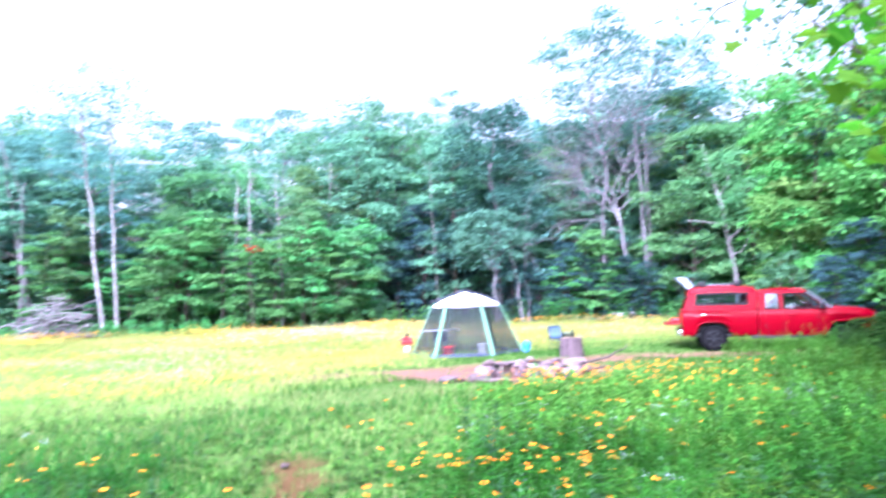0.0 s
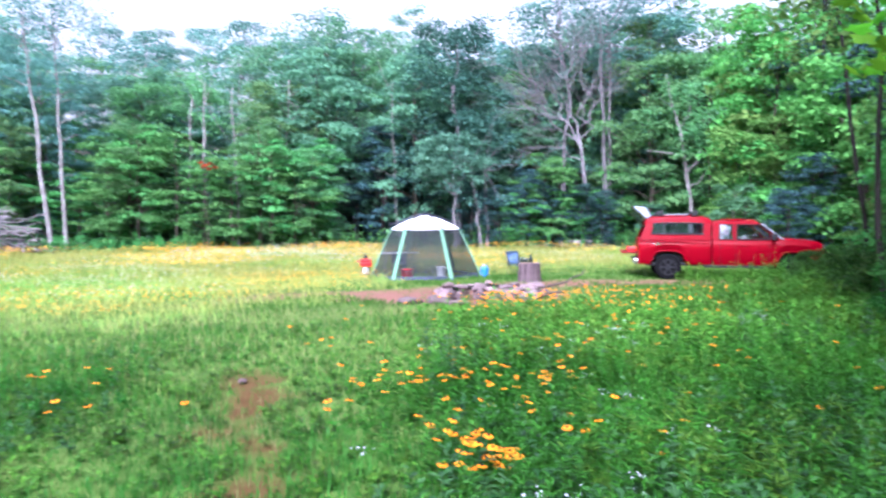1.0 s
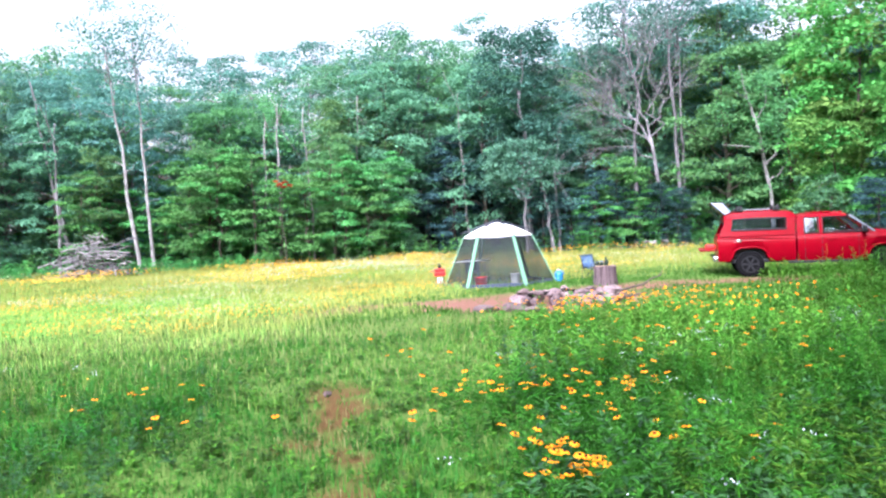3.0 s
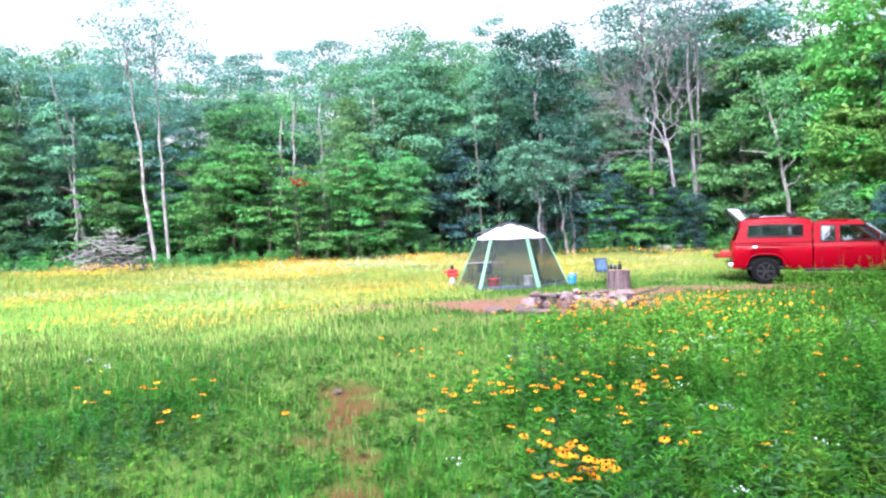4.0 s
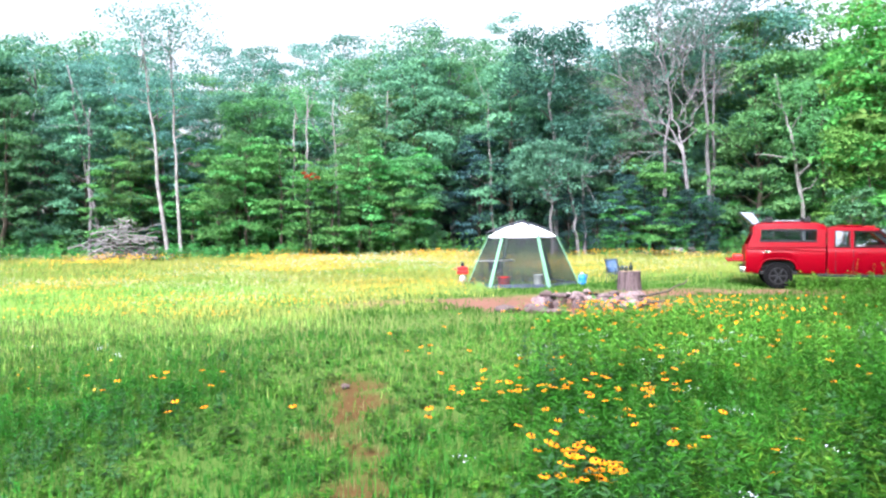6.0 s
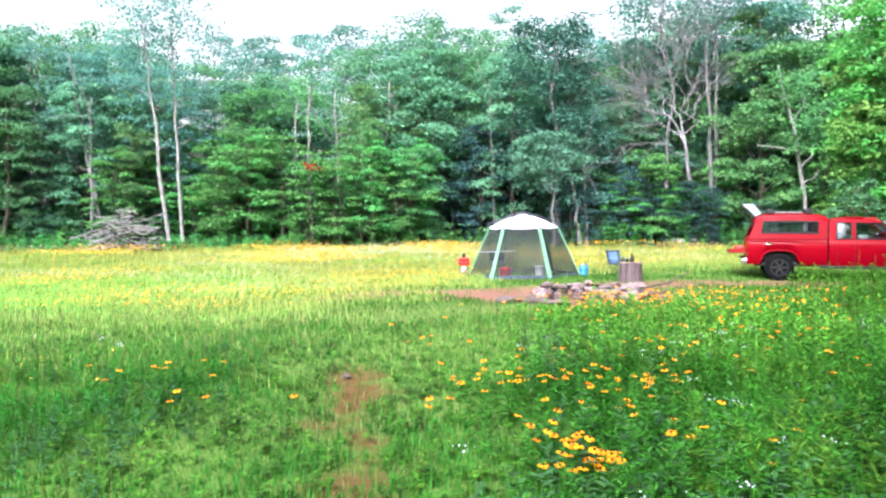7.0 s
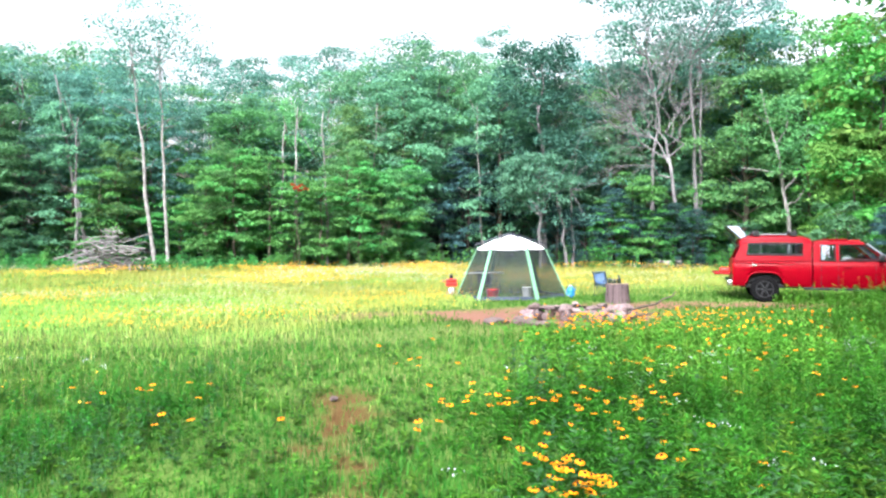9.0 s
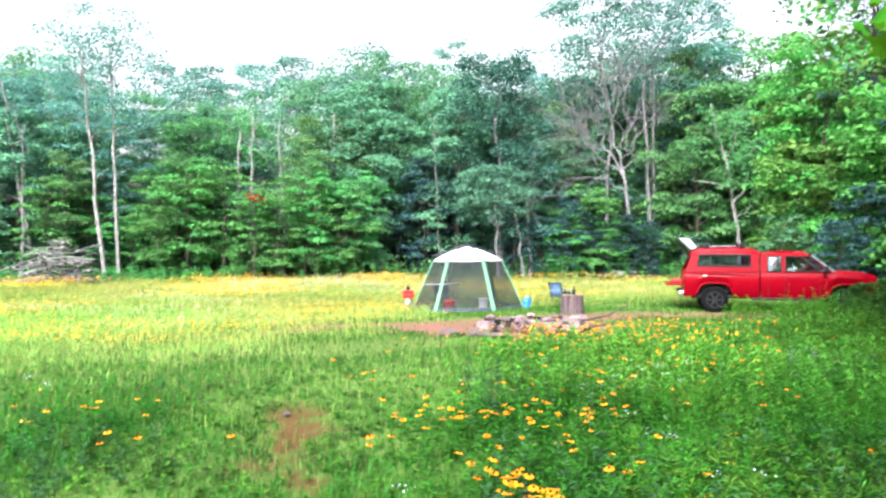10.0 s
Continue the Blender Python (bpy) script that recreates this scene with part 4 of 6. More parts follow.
for x, y, s in ((-4.3, 40.3, 0.62), (-1.5, 40.5, 0.58), (-16.6, 40.0, 0.6), (-10.9, 40.4, 0.62)):
    plant("lime", int(-x), x, y, s, x * 61)
plant("deep", 0, 6.6, 41.6, 1.02, 25)
plant("mid", 1, 4.4, 43.6, 1.05, 125)
for k, (x, y) in enumerate(((-1.5, 48), (1.0, 47.0), (3.2, 48.5), (5.6, 47.2), (8.2, 47.5), (10.2, 48.4), (12.4, 46.4), (14.6, 47.5), (2.2, 54), (5.0, 55), (8.0, 54), (11.0, 55), (14.2, 53.5), (17.0, 47.5), (19.5, 46), (17.2, 53))):
    plant(("back_teal", "back_mid", "back_lime")[k % 3], k, x, y, 1.0, k * 73)
# saplings and shrubs along the edge
x = -34.0
while x < 27:
    key = "sapling" if rng_t.random() < 0.55 else "shrub"
    dark_gap = -0.5 < x < 6.5
    if not dark_gap or rng_t.random() < 0.3:
        plant(key, int(rng_t.integers(9)), x, edge_y(x) + rng_t.uniform(-0.9, 0.6), rng_t.uniform(0.7, 1.1) * (0.6 if dark_gap else 1), rng_t.uniform(0, 360))
    x += rng_t.uniform(1.3, 2.3)
# undergrowth within the woods; near-black between -1 and 9, in place of shade
for k in range(60):
    x = -36 + k * 1.12 + rng_t.uniform(-0.4, 0.4)
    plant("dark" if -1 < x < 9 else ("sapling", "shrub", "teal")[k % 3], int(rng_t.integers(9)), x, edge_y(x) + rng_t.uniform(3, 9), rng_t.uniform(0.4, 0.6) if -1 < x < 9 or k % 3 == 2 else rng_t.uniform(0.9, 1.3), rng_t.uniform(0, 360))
# the wooded flank behind and beside the truck
FOREST["flank"] = proto("maple_tree", M["leaf_flank"], M["bark"], "leafy yellow-green young maple beside the clearing", [spec(71, 9.0, 0.8, 2.4, 0.11, 0.2, 90, 95, flat=0.4), spec(72, 8.0, 0.6, 2.2, 0.10, 0.2, 85, 95, flat=0.4), spec(73, 6.0, 0.4, 1.9, 0.08, 0.17, 80, 90, flat=0.35)], "flank trees")
FOREST["thicket"] = proto("thicket_shrub", M["leaf_thicket"], M["bark_dark"], "dark green thicket shrub among the weeds", [spec(74, 2.0, 0.15, 1.3, 0.03, 0.11, 70, 90, flat=0.6), spec(75, 1.7, 0.1, 1.2, 0.03, 0.11, 64, 90, flat=0.6)], "thicket shrubs")
# the "dark" entries put shade at the right edge and behind the hood
for x, y, key, k, s in [(17.2, 29.5, "flank", 2, 1.0), (18.8, 30, "flank", 0, 1.15), (20.5, 31, "flank", 1, 1.5), (23, 28, "flank", 0, 1.45), (18.6, 26.0, "flank", 2, 1.1), (22, 24, "flank", 1, 1.4), (18.5, 22.0, "flank", 2, 1.0),
                        (20.4, 39.0, "lime", 0, 1.0), (22.4, 38.2, "flank", 1, 1.35), (17.4, 40.2, "lime", 1, 1.15), (25, 33, "mid", 0, 1.0), (27, 27, "teal", 1, 0.95), (21, 19.5, "flank", 0, 1.25), (16.8, 18.0, "flank", 2, 0.9), (19.5, 16, "flank", 1, 1.1), (24, 20, "teal", 2, 0.9),
                        (26, 23, "mid", 2, 1.0), (30, 25, "teal", 0, 1.1), (23, 14, "flank", 0, 1.2), (12.4, 11.8, "dark", 0, 0.8), (16.0, 24.7, "dark", 1, 0.34), (17.3, 25.2, "dark", 0, 0.42), (10.2, 11.8, "flank", 2, 0.6), (11.6, 13.3, "flank", 2, 0.75), (9.3, 10.3, "flank", 2, 0.5), (8.1, 9.3, "thicket", 1, 0.7), (9.0, 10.0, "thicket", 0, 0.8), (19.0, 24.6, "flank", 1, 1.1), (17.6, 21.6, "flank", 2, 0.95), (14.4, 14.7, "dark", 1, 0.95), (16.2, 16.4, "dark", 0, 0.9), (15.5, 27.5, "shrub", 1, 1.1), (21.5, 34, "flank", 1, 1.0), (14.8, 14.5, "flank", 2, 0.85), (13.3, 12.6, "flank", 2, 1.0),
                        (12.5, 10.5, "flank", 1, 1.0), (14.5, 11, "flank", 0, 1.1), (11.3, 8.6, "flank", 2, 1.1), (13.5, 8, "flank", 0, 1.1), (10.4, 7.0, "flank", 1, 1.0), (17, 13, "mid", 1, 0.9), (16.5, 9, "mid", 2, 0.9), (19, 12, "teal", 0, 1.0),
                        (12.6, 18.3, "thicket", 0, 0.45), (13.5, 18.2, "thicket", 1, 0.6), (14.5, 17.6, "thicket", 0, 0.8), (11.8, 17.6, "thicket", 1, 0.36), (10.2, 13.2, "thicket", 0, 0.6), (10.4, 12.4, "thicket", 1, 0.75), (9.4, 11.2, "thicket", 1, 0.7), (10.6, 10.6, "thicket", 0, 1.1), (9.6, 9.6, "thicket", 1, 1.0), (8.7, 8.8, "thicket", 0, 0.85), (9.5, 8.0, "thicket", 1, 1.1), (8.4, 7.4, "thicket", 0, 0.8), (12.2, 14.0, "thicket", 0, 0.85)]:
    plant(key, k, x, y, s, (x * 37 + y * 11) % 360)
# single trees of the far edge
FOREST["high"] = proto("poplar_tree", M["leaf_teal"], M["bark_grey"], "very tall tree whose crown stands over the woods", [spec(81, 18.2, 11.4, 3.5, 0.13, 0.27, 90, 70, pointed=0.35), spec(82, 16.6, 8.0, 2.9, 0.12, 0.27, 80, 66)], "forest trees")
plant("high", 0, 13.2, 42.5, 1.0, 40)
plant("high", 1, 18.0, 41.5, 1.0, 200)
FOREST["pale"] = proto("willow_tree", M["leaf_pale"], M["bark_grey"], "rounded grey-green tree leaning out of the dark woods", [spec(83, 6.1, 3.3, 2.2, 0.1, 0.17, 64, 96, flat=0.42)], "forest trees")
plant("pale", 0, 6.0, 38.9, 1.0, 10)
for x, y, k, s_ in ((-8.3, 39.2, 2, 1.0), (-5.5, 39.0, 2, 0.85), (-6.9, 39.3, 0, 1.0), (-10.2, 39.4, 2, 1.05), (-11.6, 39.2, 0, 1.0), (-3.6, 39.3, 2, 0.95), (-2.4, 39.5, 0, 1.0), (-17.2, 39.2, 2, 0.9), (12.4, 39.0, 1, 0.9)):
    plant("sapling", k, x, y, s_, x * 50)
plant("sapling", 2, 10.9, 38.6, 0.85, 77)
plant("sapling", 0, 9.6, 38.8, 0.75, 177)
# low near-black hemlocks stand in for the shaded understory
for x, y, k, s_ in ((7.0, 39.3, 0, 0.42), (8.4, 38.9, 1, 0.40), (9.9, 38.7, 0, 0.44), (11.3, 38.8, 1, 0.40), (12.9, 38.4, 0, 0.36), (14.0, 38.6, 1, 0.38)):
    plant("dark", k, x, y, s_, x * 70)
FOREST["red"] = proto("red_maple_sapling", M["leaf_red"], M["bark"], "slim maple sapling with one early red bough", [spec(84, 4.55, 4.2, 0.42, 0.025, 0.17, 7, 34, flat=0.4)], "forest saplings")
plant("red", 0, -6.45, 37.3, 0.97, 0)


def tall_trunk(name, x, y, h, r, lean, label, seed, bark, tuft=0, stubs=6, leafm=None):
    """A bare tall trunk with broken side boughs and, where it has one, a thin top crown."""
    rng = np.random.default_rng(seed)
    top = thing(name, pose(x, y, gz(x, y) - 0.05), label, "tree", "tall bare trunks at the forest edge")
    spine = wander(rng, (0, 0, -0.1), (lean[0], lean[1], h), 10, 0.05)
    wood = [tube(spine, r * np.linspace(1.1, 0.3, 10), 8, 0.06, rng)]
    for k in range(stubs):
        z0 = h * rng.uniform(0.3, 0.8)
        p = np.array([np.interp(z0, spine[:, 2], spine[:, i]) for i in range(3)])
        a = rng.uniform(0, math.tau)
        e = p + np.array([math.cos(a), math.sin(a) * 0.6, rng.uniform(0.1, 0.6)]) * rng.uniform(0.5, 1.5)
        wood.append(tube(wander(rng, p, e, 5, 0.05), r * np.linspace(0.3, 0.08, 5), 5))
    if tuft:
        C = spine[-1] + rng.normal(size=(tuft, 3)).clip(-1.8, 1.8) * [1.1, 1.1, 1.7] + [0.1, 0, -0.8]
        for c in C[:14]:
            wood.append(tube(wander(rng, spine[-2], c, 5, 0.08), r * np.linspace(0.3, 0.06, 5), 5))
        d = rng.normal(size=(tuft, 52, 3)) * [0.34, 0.34, 0.15]
        lv, lf = leaves((C[:, None] + d).reshape(-1, 3), rng.normal(size=(tuft * 52, 3)) * 0.5 + [0, 0, 0.8], 0.16 * rng.uniform(0.6, 1.2, tuft * 52), rng, 0.62)
    v, f = grafted(wood)
    part("trunk", arr_mesh("trunk", v, f, flat=False), bark, top)
    if tuft:
        part("crown", arr_mesh("crown", lv, lf), leafm or M["leaf_teal"], top)
    return top


tall_trunk("birch_tree", -13.85, 38.0, 11.9, 0.105, (-1.3, 0.3), "leaning pale birch with a thin high crown", 41, M["bark_pale"], 52, 9)
tall_trunk("birch_tree", -13.42, 38.6, 12.1, 0.092, (-0.4, 0.2), "straight pale birch with a thin high crown", 42, M["bark_pale"], 46, 9)
tall_trunk("birch_tree", -5.35, 40.2, 8.6, 0.08, (-0.2, 0.2), "slim pale birch before the woods", 43, M["bark_pale"], 0, 3)
tall_trunk("birch_tree", -8.1, 40.6, 8.0, 0.09, (0.4, 0.2), "pale birch leaning to the woods", 44, M["bark_pale"], 0, 4)
tall_trunk("birch_tree", -7.35, 40.9, 9.0, 0.085, (0.3, 0.2), "pale birch leaning to the woods", 52, M["bark_pale"], 6, 5)
tall_trunk("birch_tree", -3.3, 43.2, 9.6, 0.08, (0.5, 0.2), "slim pale birch before the woods", 53, M["bark_pale"], 5, 9)
tall_trunk("birch_tree", 3.2, 42.2, 9.5, 0.07, (-0.2, 0.2), "slim pale birch before the woods", 54, M["bark_pale"], 5, 6)
tall_trunk("birch_tree", -18.4, 39.0, 8.0, 0.09, (0.2, 0.2), "grey leaning trunk at the forest edge", 55, M["bark_grey"], 6, 5)
tall_trunk("birch_tree", -17.9, 39.6, 10.4, 0.11, (-1.8, 0.3), "grey leaning trunk at the forest edge", 45, M["bark_grey"], 0, 4)
tall_trunk("dead_tree", 14.85, 40.0, 13.0, 0.13, (-0.3, 0.2), "tall grey trunk with a sparse crown", 46, M["bark_grey"], 30, 5)
tall_trunk("dead_tree", 15.2, 40.4, 12.5, 0.10, (0.1, 0.2), "tall grey trunk with a sparse crown", 47, M["bark_grey"], 22, 5)
def forked_birch(x, y):
    """A leaning pale birch that forks low, with a long side bough."""
    rng = np.random.default_rng(48)
    top = thing("birch_tree", pose(x, y, gz(x, y) - 0.05), "forked pale birch behind the truck", "tree", "tall bare trunks at the forest edge")
    v, f = tube([(0, 0, -0.1), (-0.05, 0, 2.6), (-0.3, 0.02, 4.0), (-0.45, 0.05, 5.4), (-0.62, 0.1, 6.5)], [0.11, 0.10, 0.09, 0.08, 0.06], 9, 0.06, rng)
    trunk = part("trunk", arr_mesh("trunk", v, f, flat=False), M["bark_pale"], top)
    for path, r in (([(-0.6, 0.1, 6.4), (-1.0, 0.2, 7.7), (-1.3, 0.3, 9.4)], 0.07), ([(-0.3, 0, 4.1), (0.35, 0.1, 4.7), (0.55, 0.1, 5.4)], 0.08), ([(-0.4, 0, 4.9), (-1.5, -0.1, 5.15), (-2.6, -0.2, 5.25)], 0.05),
                    ([(-0.15, 0, 3.3), (0.45, -0.1, 3.7), (0.8, -0.1, 4.3)], 0.04), ([(-0.6, 0.1, 6.3), (-0.1, 0.1, 7.2), (0.0, 0.2, 8.3)], 0.045), ([(-1.0, 0.2, 7.6), (-1.7, 0.2, 8.1)], 0.03)):
        P = np.concatenate([wander(rng, a, b, 4, 0.04)[:-1] for a, b in zip(path, path[1:])] + [np.array(path[-1:])])
        v, f = tube(P, r * np.linspace(1, 0.4, len(P)), 6)
        part("bough", arr_mesh("bough", v, f, flat=False), M["bark_pale"], trunk)
    C = np.array([-0.5, -0.3, 7.0]) + rng.normal(size=(30, 3)) * [1.0, 0.5, 1.3]
    d = rng.normal(size=(30, 60, 3)) * [0.36, 0.36, 0.15]
    v, f = leaves((C[:, None] + d).reshape(-1, 3), rng.normal(size=(1800, 3)) * 0.5 + [0, 0, 0.8], 0.16 * rng.uniform(0.6, 1.2, 1800), rng, 0.6)
    part("crown", arr_mesh("crown", v, f), M["leaf_lime"], top)


forked_birch(18.72, 37.6)
tall_trunk("birch_tree", 7.5, 38.7, 5.0, 0.10, (-0.75, 0.1), "slim brown trunk before the dark woods", 49, M["bark_grey"], 8, 2)
tall_trunk("birch_tree", 7.85, 38.9, 4.8, 0.09, (-0.2, 0.1), "slim brown trunk before the dark woods", 50, M["bark_grey"], 8, 2)


def dead_crown(name, x, y, seed):
    """A dead tree: a slim forked trunk, long boughs thrown to one side and a haze of fine twigs."""
    rng = np.random.default_rng(seed)
    top = thing(name, pose(x, y, gz(x, y) - 0.05), "dead tree with a wide fan of bare grey twigs", "tree", "tall bare trunks at the forest edge")
    fork = np.array([-0.75, 0, 6.2])
    v, f = tube(wander(rng, (0, 0, 0), fork, 8, 0.04), 0.115 * np.linspace(1.1, 0.7, 8), 8, 0.05, rng)
    part("trunk", arr_mesh("trunk", v, f, flat=False), M["bark_grey"], top)
    wood = []

    def bough(root, a, length, r, level):
        tip = root + np.array([math.sin(a), rng.uniform(-0.25, 0.25), math.cos(a)]) * length
        run = wander(rng, root, tip, 7, 0.05 * length)
        run[:, 2] += 0.10 * length * np.sin(np.linspace(0, math.pi, 7)) * abs(math.sin(a))
        wood.append(tube(run, r * np.linspace(1, 0.3, 7), 5 if level < 2 else 4))
        if level < 3:
            for k in range((8, 7, 5)[level]):
                i_ = rng.uniform(1.5, 6.0)
                p = run[int(i_)] + (run[int(i_) + 1] - run[int(i_)]) * (i_ - int(i_)) if i_ < 6 else run[6]
                bough(p, a + rng.choice([-1, 1]) * rng.uniform(0.25, 0.75), length * rng.uniform(0.38, 0.6), r * 0.42, level + 1)

    for a, length, r in ((-1.05, 4.4, 0.05), (-0.7, 5.0, 0.055), (-0.35, 5.2, 0.055), (0.05, 4.6, 0.05), (0.5, 3.4, 0.035)):
        wood.clear()
        bough(fork - [0, 0, rng.uniform(0, 0.5)], a, length, r, 0)
        part("bough", arr_mesh("bough", *joined(wood), flat=False), M["bark_grey"], top)
    wood.clear()
    bough(np.array([-0.5, 0, 4.9]), -1.35, 3.2, 0.04, 1)
    part("bough", arr_mesh("bough", *joined(wood), flat=False), M["bark_grey"], top)
    return top


dead_crown("dead_tree", 13.65, 39.0, 60)


# ---- pickup truck ----
def loft(sections, close=True):
    """Skin over rings of equal count, in order."""
    bm = bmesh.new()
    rings = [[bm.verts.new(p) for p in s] for s in sections]
    n_ = len(rings[0])
    for a, b in zip(rings, rings[1:]):
        for k in range(n_):
            bm.faces.new((a[k], a[(k + 1) % n_], b[(k + 1) % n_], b[k]))
    bm.faces.new(list(reversed(rings[0])))
    bm.faces.new(rings[-1])
    bmesh.ops.recalc_face_normals(bm, faces=bm.faces)
    return bm


def panel(corners, thick, normal, rounding=0.05):
    """A thin pane with rounded corners; corners go round in order."""
    pts = [Vector(c) for c in corners]
    ring = []
    for k, p in enumerate(pts):
        a, b = (pts[k - 1] - p), (pts[(k + 1) % len(pts)] - p)
        r = min(rounding, a.length * 0.4, b.length * 0.4)
        pa, pb = p + a.normalized() * r, p + b.normalized() * r
        for t in (0, 0.33, 0.67, 1):
            ring.append((1 - t) ** 2 * pa + 2 * t * (1 - t) * p + t * t * pb)
    nv = Vector(normal).normalized() * thick
    bm = bmesh.new()
    lo, hi = [bm.verts.new(p) for p in ring], [bm.verts.new(p + nv) for p in ring]
    bm.faces.new(hi)
    bm.faces.new(list(reversed(lo)))
    for k in range(len(ring)):
        j = (k + 1) % len(ring)
        bm.faces.new((lo[k], lo[j], hi[j], hi[k]))
    bmesh.ops.recalc_face_normals(bm, faces=bm.faces)
    return bm


AXLES, WR, HALF = (-0.12, 3.58), 0.41, 0.98


def arch(x, low):
    z = low
    for c in AXLES:
        d = abs(x - c)
        if d < 0.54:
            z = max(z, WR + 0.50 * (1 - (d / 0.54) ** 3.4) ** (1 / 2.6))
    return z


def shell(x, low, top, half, crown=0.03):
    """Cross-section of the lower body at x, going round."""
    w = half
    side = [(w - 0.07, low), (w - 0.025, low + 0.07), (w + 0.012, low + 0.55 * (top - low)), (w + 0.004, top - 0.2), (w - 0.03, top - 0.09), (w - 0.10, top)]
    ring = [(x, -y, z) for y, z in side] + [(x, 0, top + crown)] + [(x, y, z) for y, z in reversed(side)]
    return ring


def upper(x, low, top, half_low, half_top):
    side = [(half_low, low), (half_low - (half_low - half_top) * 0.8, top - 0.12), (half_top - 0.03, top - 0.04), (half_top - 0.14, top)]
    return [(x, -y, z) for y, z in side] + [(x, 0, top + 0.02)] + [(x, y, z) for y, z in reversed(side)]


def build_truck(m):
    t = thing("pickup_truck", m, "red extended-cab pickup truck with a cap, tailgate and rear hatch open", "pickup truck")
    # bed
    xs = [-1.02, -0.98] + [round(-0.72 + 0.06 * k, 3) for k in range(21)] + [0.7, 0.9, 1.15]
    body = part("bed", smooth_bm(loft([shell(x, arch(x, 0.50), 1.30, HALF - (0.03 if x < -1 else 0)) for x in xs])), M["paint_red"], t)
    # cab and hood
    xs = [1.19, 1.4, 1.9, 2.4, 2.8] + [round(AXLES[1] - 0.60 + 0.06 * k, 3) for k in range(21)] + [4.28, 4.38, 4.44]
    def top(x):
        return float(np.interp(x, [1.19, 3.0, 3.3, 4.1, 4.36, 4.44], [1.30, 1.30, 1.32, 1.27, 1.20, 1.0]))
    cab = part("cab", smooth_bm(loft([shell(x, arch(x, 0.47), top(x), HALF - max(0, x - 4.0) * 0.22) for x in xs])), M["paint_red"], t)
    ups = [(1.2, 1.27, 1.55, 0.93, 0.86), (1.23, 1.27, 1.84, 0.93, 0.78), (1.5, 1.27, 1.88, 0.93, 0.76), (2.25, 1.27, 1.88, 0.93, 0.76), (2.56, 1.27, 1.84, 0.93, 0.76)]
    # the pillars and roof stand as a frame, so that one can see through the panes
    part("roof", smooth_bm(loft([upper(x, max(a, z - 0.14), z, lo - (lo - hi) * 0.75, hi) for x, a, z, lo, hi in ups[1:5]])), M["paint_red"], t)
    for s in (-1, 1):
        for name, x0, z0, x1, z1, w in (("rear_pillar", 1.30, 1.25, 1.31, 1.76, 0.22), ("middle_pillar", 1.84, 1.25, 1.84, 1.76, 0.15), ("front_pillar", 3.13, 1.25, 2.52, 1.78, 0.06)):
            part(name, loft([[(x0 - w / 2, s * 0.93, z0), (x0 + w / 2, s * 0.93, z0), (x0 + w / 2, s * 0.87, z0), (x0 - w / 2, s * 0.87, z0)],
                             [(x1 - w / 2, s * 0.80, z1), (x1 + w / 2, s * 0.80, z1), (x1 + w / 2, s * 0.74, z1), (x1 - w / 2, s * 0.74, z1)]]), M["paint_red"], t)
        for x0, x1, x2, x3 in ((1.39, 1.79, 1.79, 1.41), (1.89, 3.12, 2.56, 1.89)):
            g = part("side_window", panel([(x0, s * 0.915, 1.29), (x1, s * 0.915, 1.29), (x2, s * 0.80, 1.75), (x3, s * 0.80, 1.75)], 0.008, (0, s, 0.25)), M["cab_glass"], t)
            part("window_seal", tube_mesh("window_seal", [([(x0, s * 0.925, 1.29), (x1, s * 0.925, 1.29), (x2, s * 0.81, 1.75), (x3, s * 0.81, 1.75), (x0, s * 0.925, 1.29)], [0.016] * 5)], 6), M["black"], t)
            g.visible_shadow = False
        # added pale strip paints the sky reflection along the windscreen's side
        part("windscreen_edge", loft([[(3.20, s * 0.94, 1.29), (3.28, s * 0.93, 1.29), (3.28, s * 0.90, 1.29), (3.20, s * 0.91, 1.29)], [(2.58, s * 0.81, 1.79), (2.66, s * 0.80, 1.79), (2.66, s * 0.77, 1.79), (2.58, s * 0.78, 1.79)]]), M["paint_grey"], t, "pale strip standing in for sky reflected in the windscreen")
        part("door_handle", box(0.2, 0.03, 0.04, (2.1, s * (HALF + 0.02), 1.10), 0.01), M["paint_red"], t)
        part("wing_mirror", box(0.12, 0.24, 0.19, (2.95, s * (HALF + 0.10), 1.38), 0.04, 3), M["black"], t)
        part("rocker", box(1.9, 0.08, 0.08, (1.9, s * (HALF - 0.06), 0.45), 0.02), M["black"], t)
        for xg in (1.40, 1.86, 2.82):
            part("door_gap", box(0.012, 0.012, 0.68, (xg, s * (HALF + 0.004), 0.87), 0.003), M["black"], t)
        for c in AXLES:
            part("arch_trim", tube_mesh("arch_trim", [([(c + u, s * (HALF + 0.006), arch(c + u, 0.5) + 0.02) for u in np.linspace(-0.53, 0.53, 15)], [0.03] * 15)], 6), M["paint_red"], t)
        part("body_crease", tube_mesh("body_crease", [([(-0.98, s * (HALF - 0.012), 1.20), (0.1, s * (HALF - 0.002), 1.21), (1.14, s * (HALF - 0.012), 1.16)], [0.014, 0.024, 0.014])], 6), M["paint_red"], t)
        part("tail_light", box(0.05, 0.14, 0.34, (-1.01, s * (HALF - 0.09), 1.02), 0.02), M["lamp_red"], t)
        part("headlight", box(0.16, 0.34, 0.2, (4.36, s * 0.66, 1.0), 0.04), M["lamp_clear"], t)
        part("badge", box(0.14, 0.012, 0.06, (-0.42, s * (HALF + 0.012), 1.13), 0.004), M["chrome"], t)
        for c in AXLES:
            w = part("wheel", lathe([(0.02, -0.11), (0.22, -0.11), (0.24, -0.07), (0.24, 0.11), (0.02, 0.11)], 20), M["interior"], t)
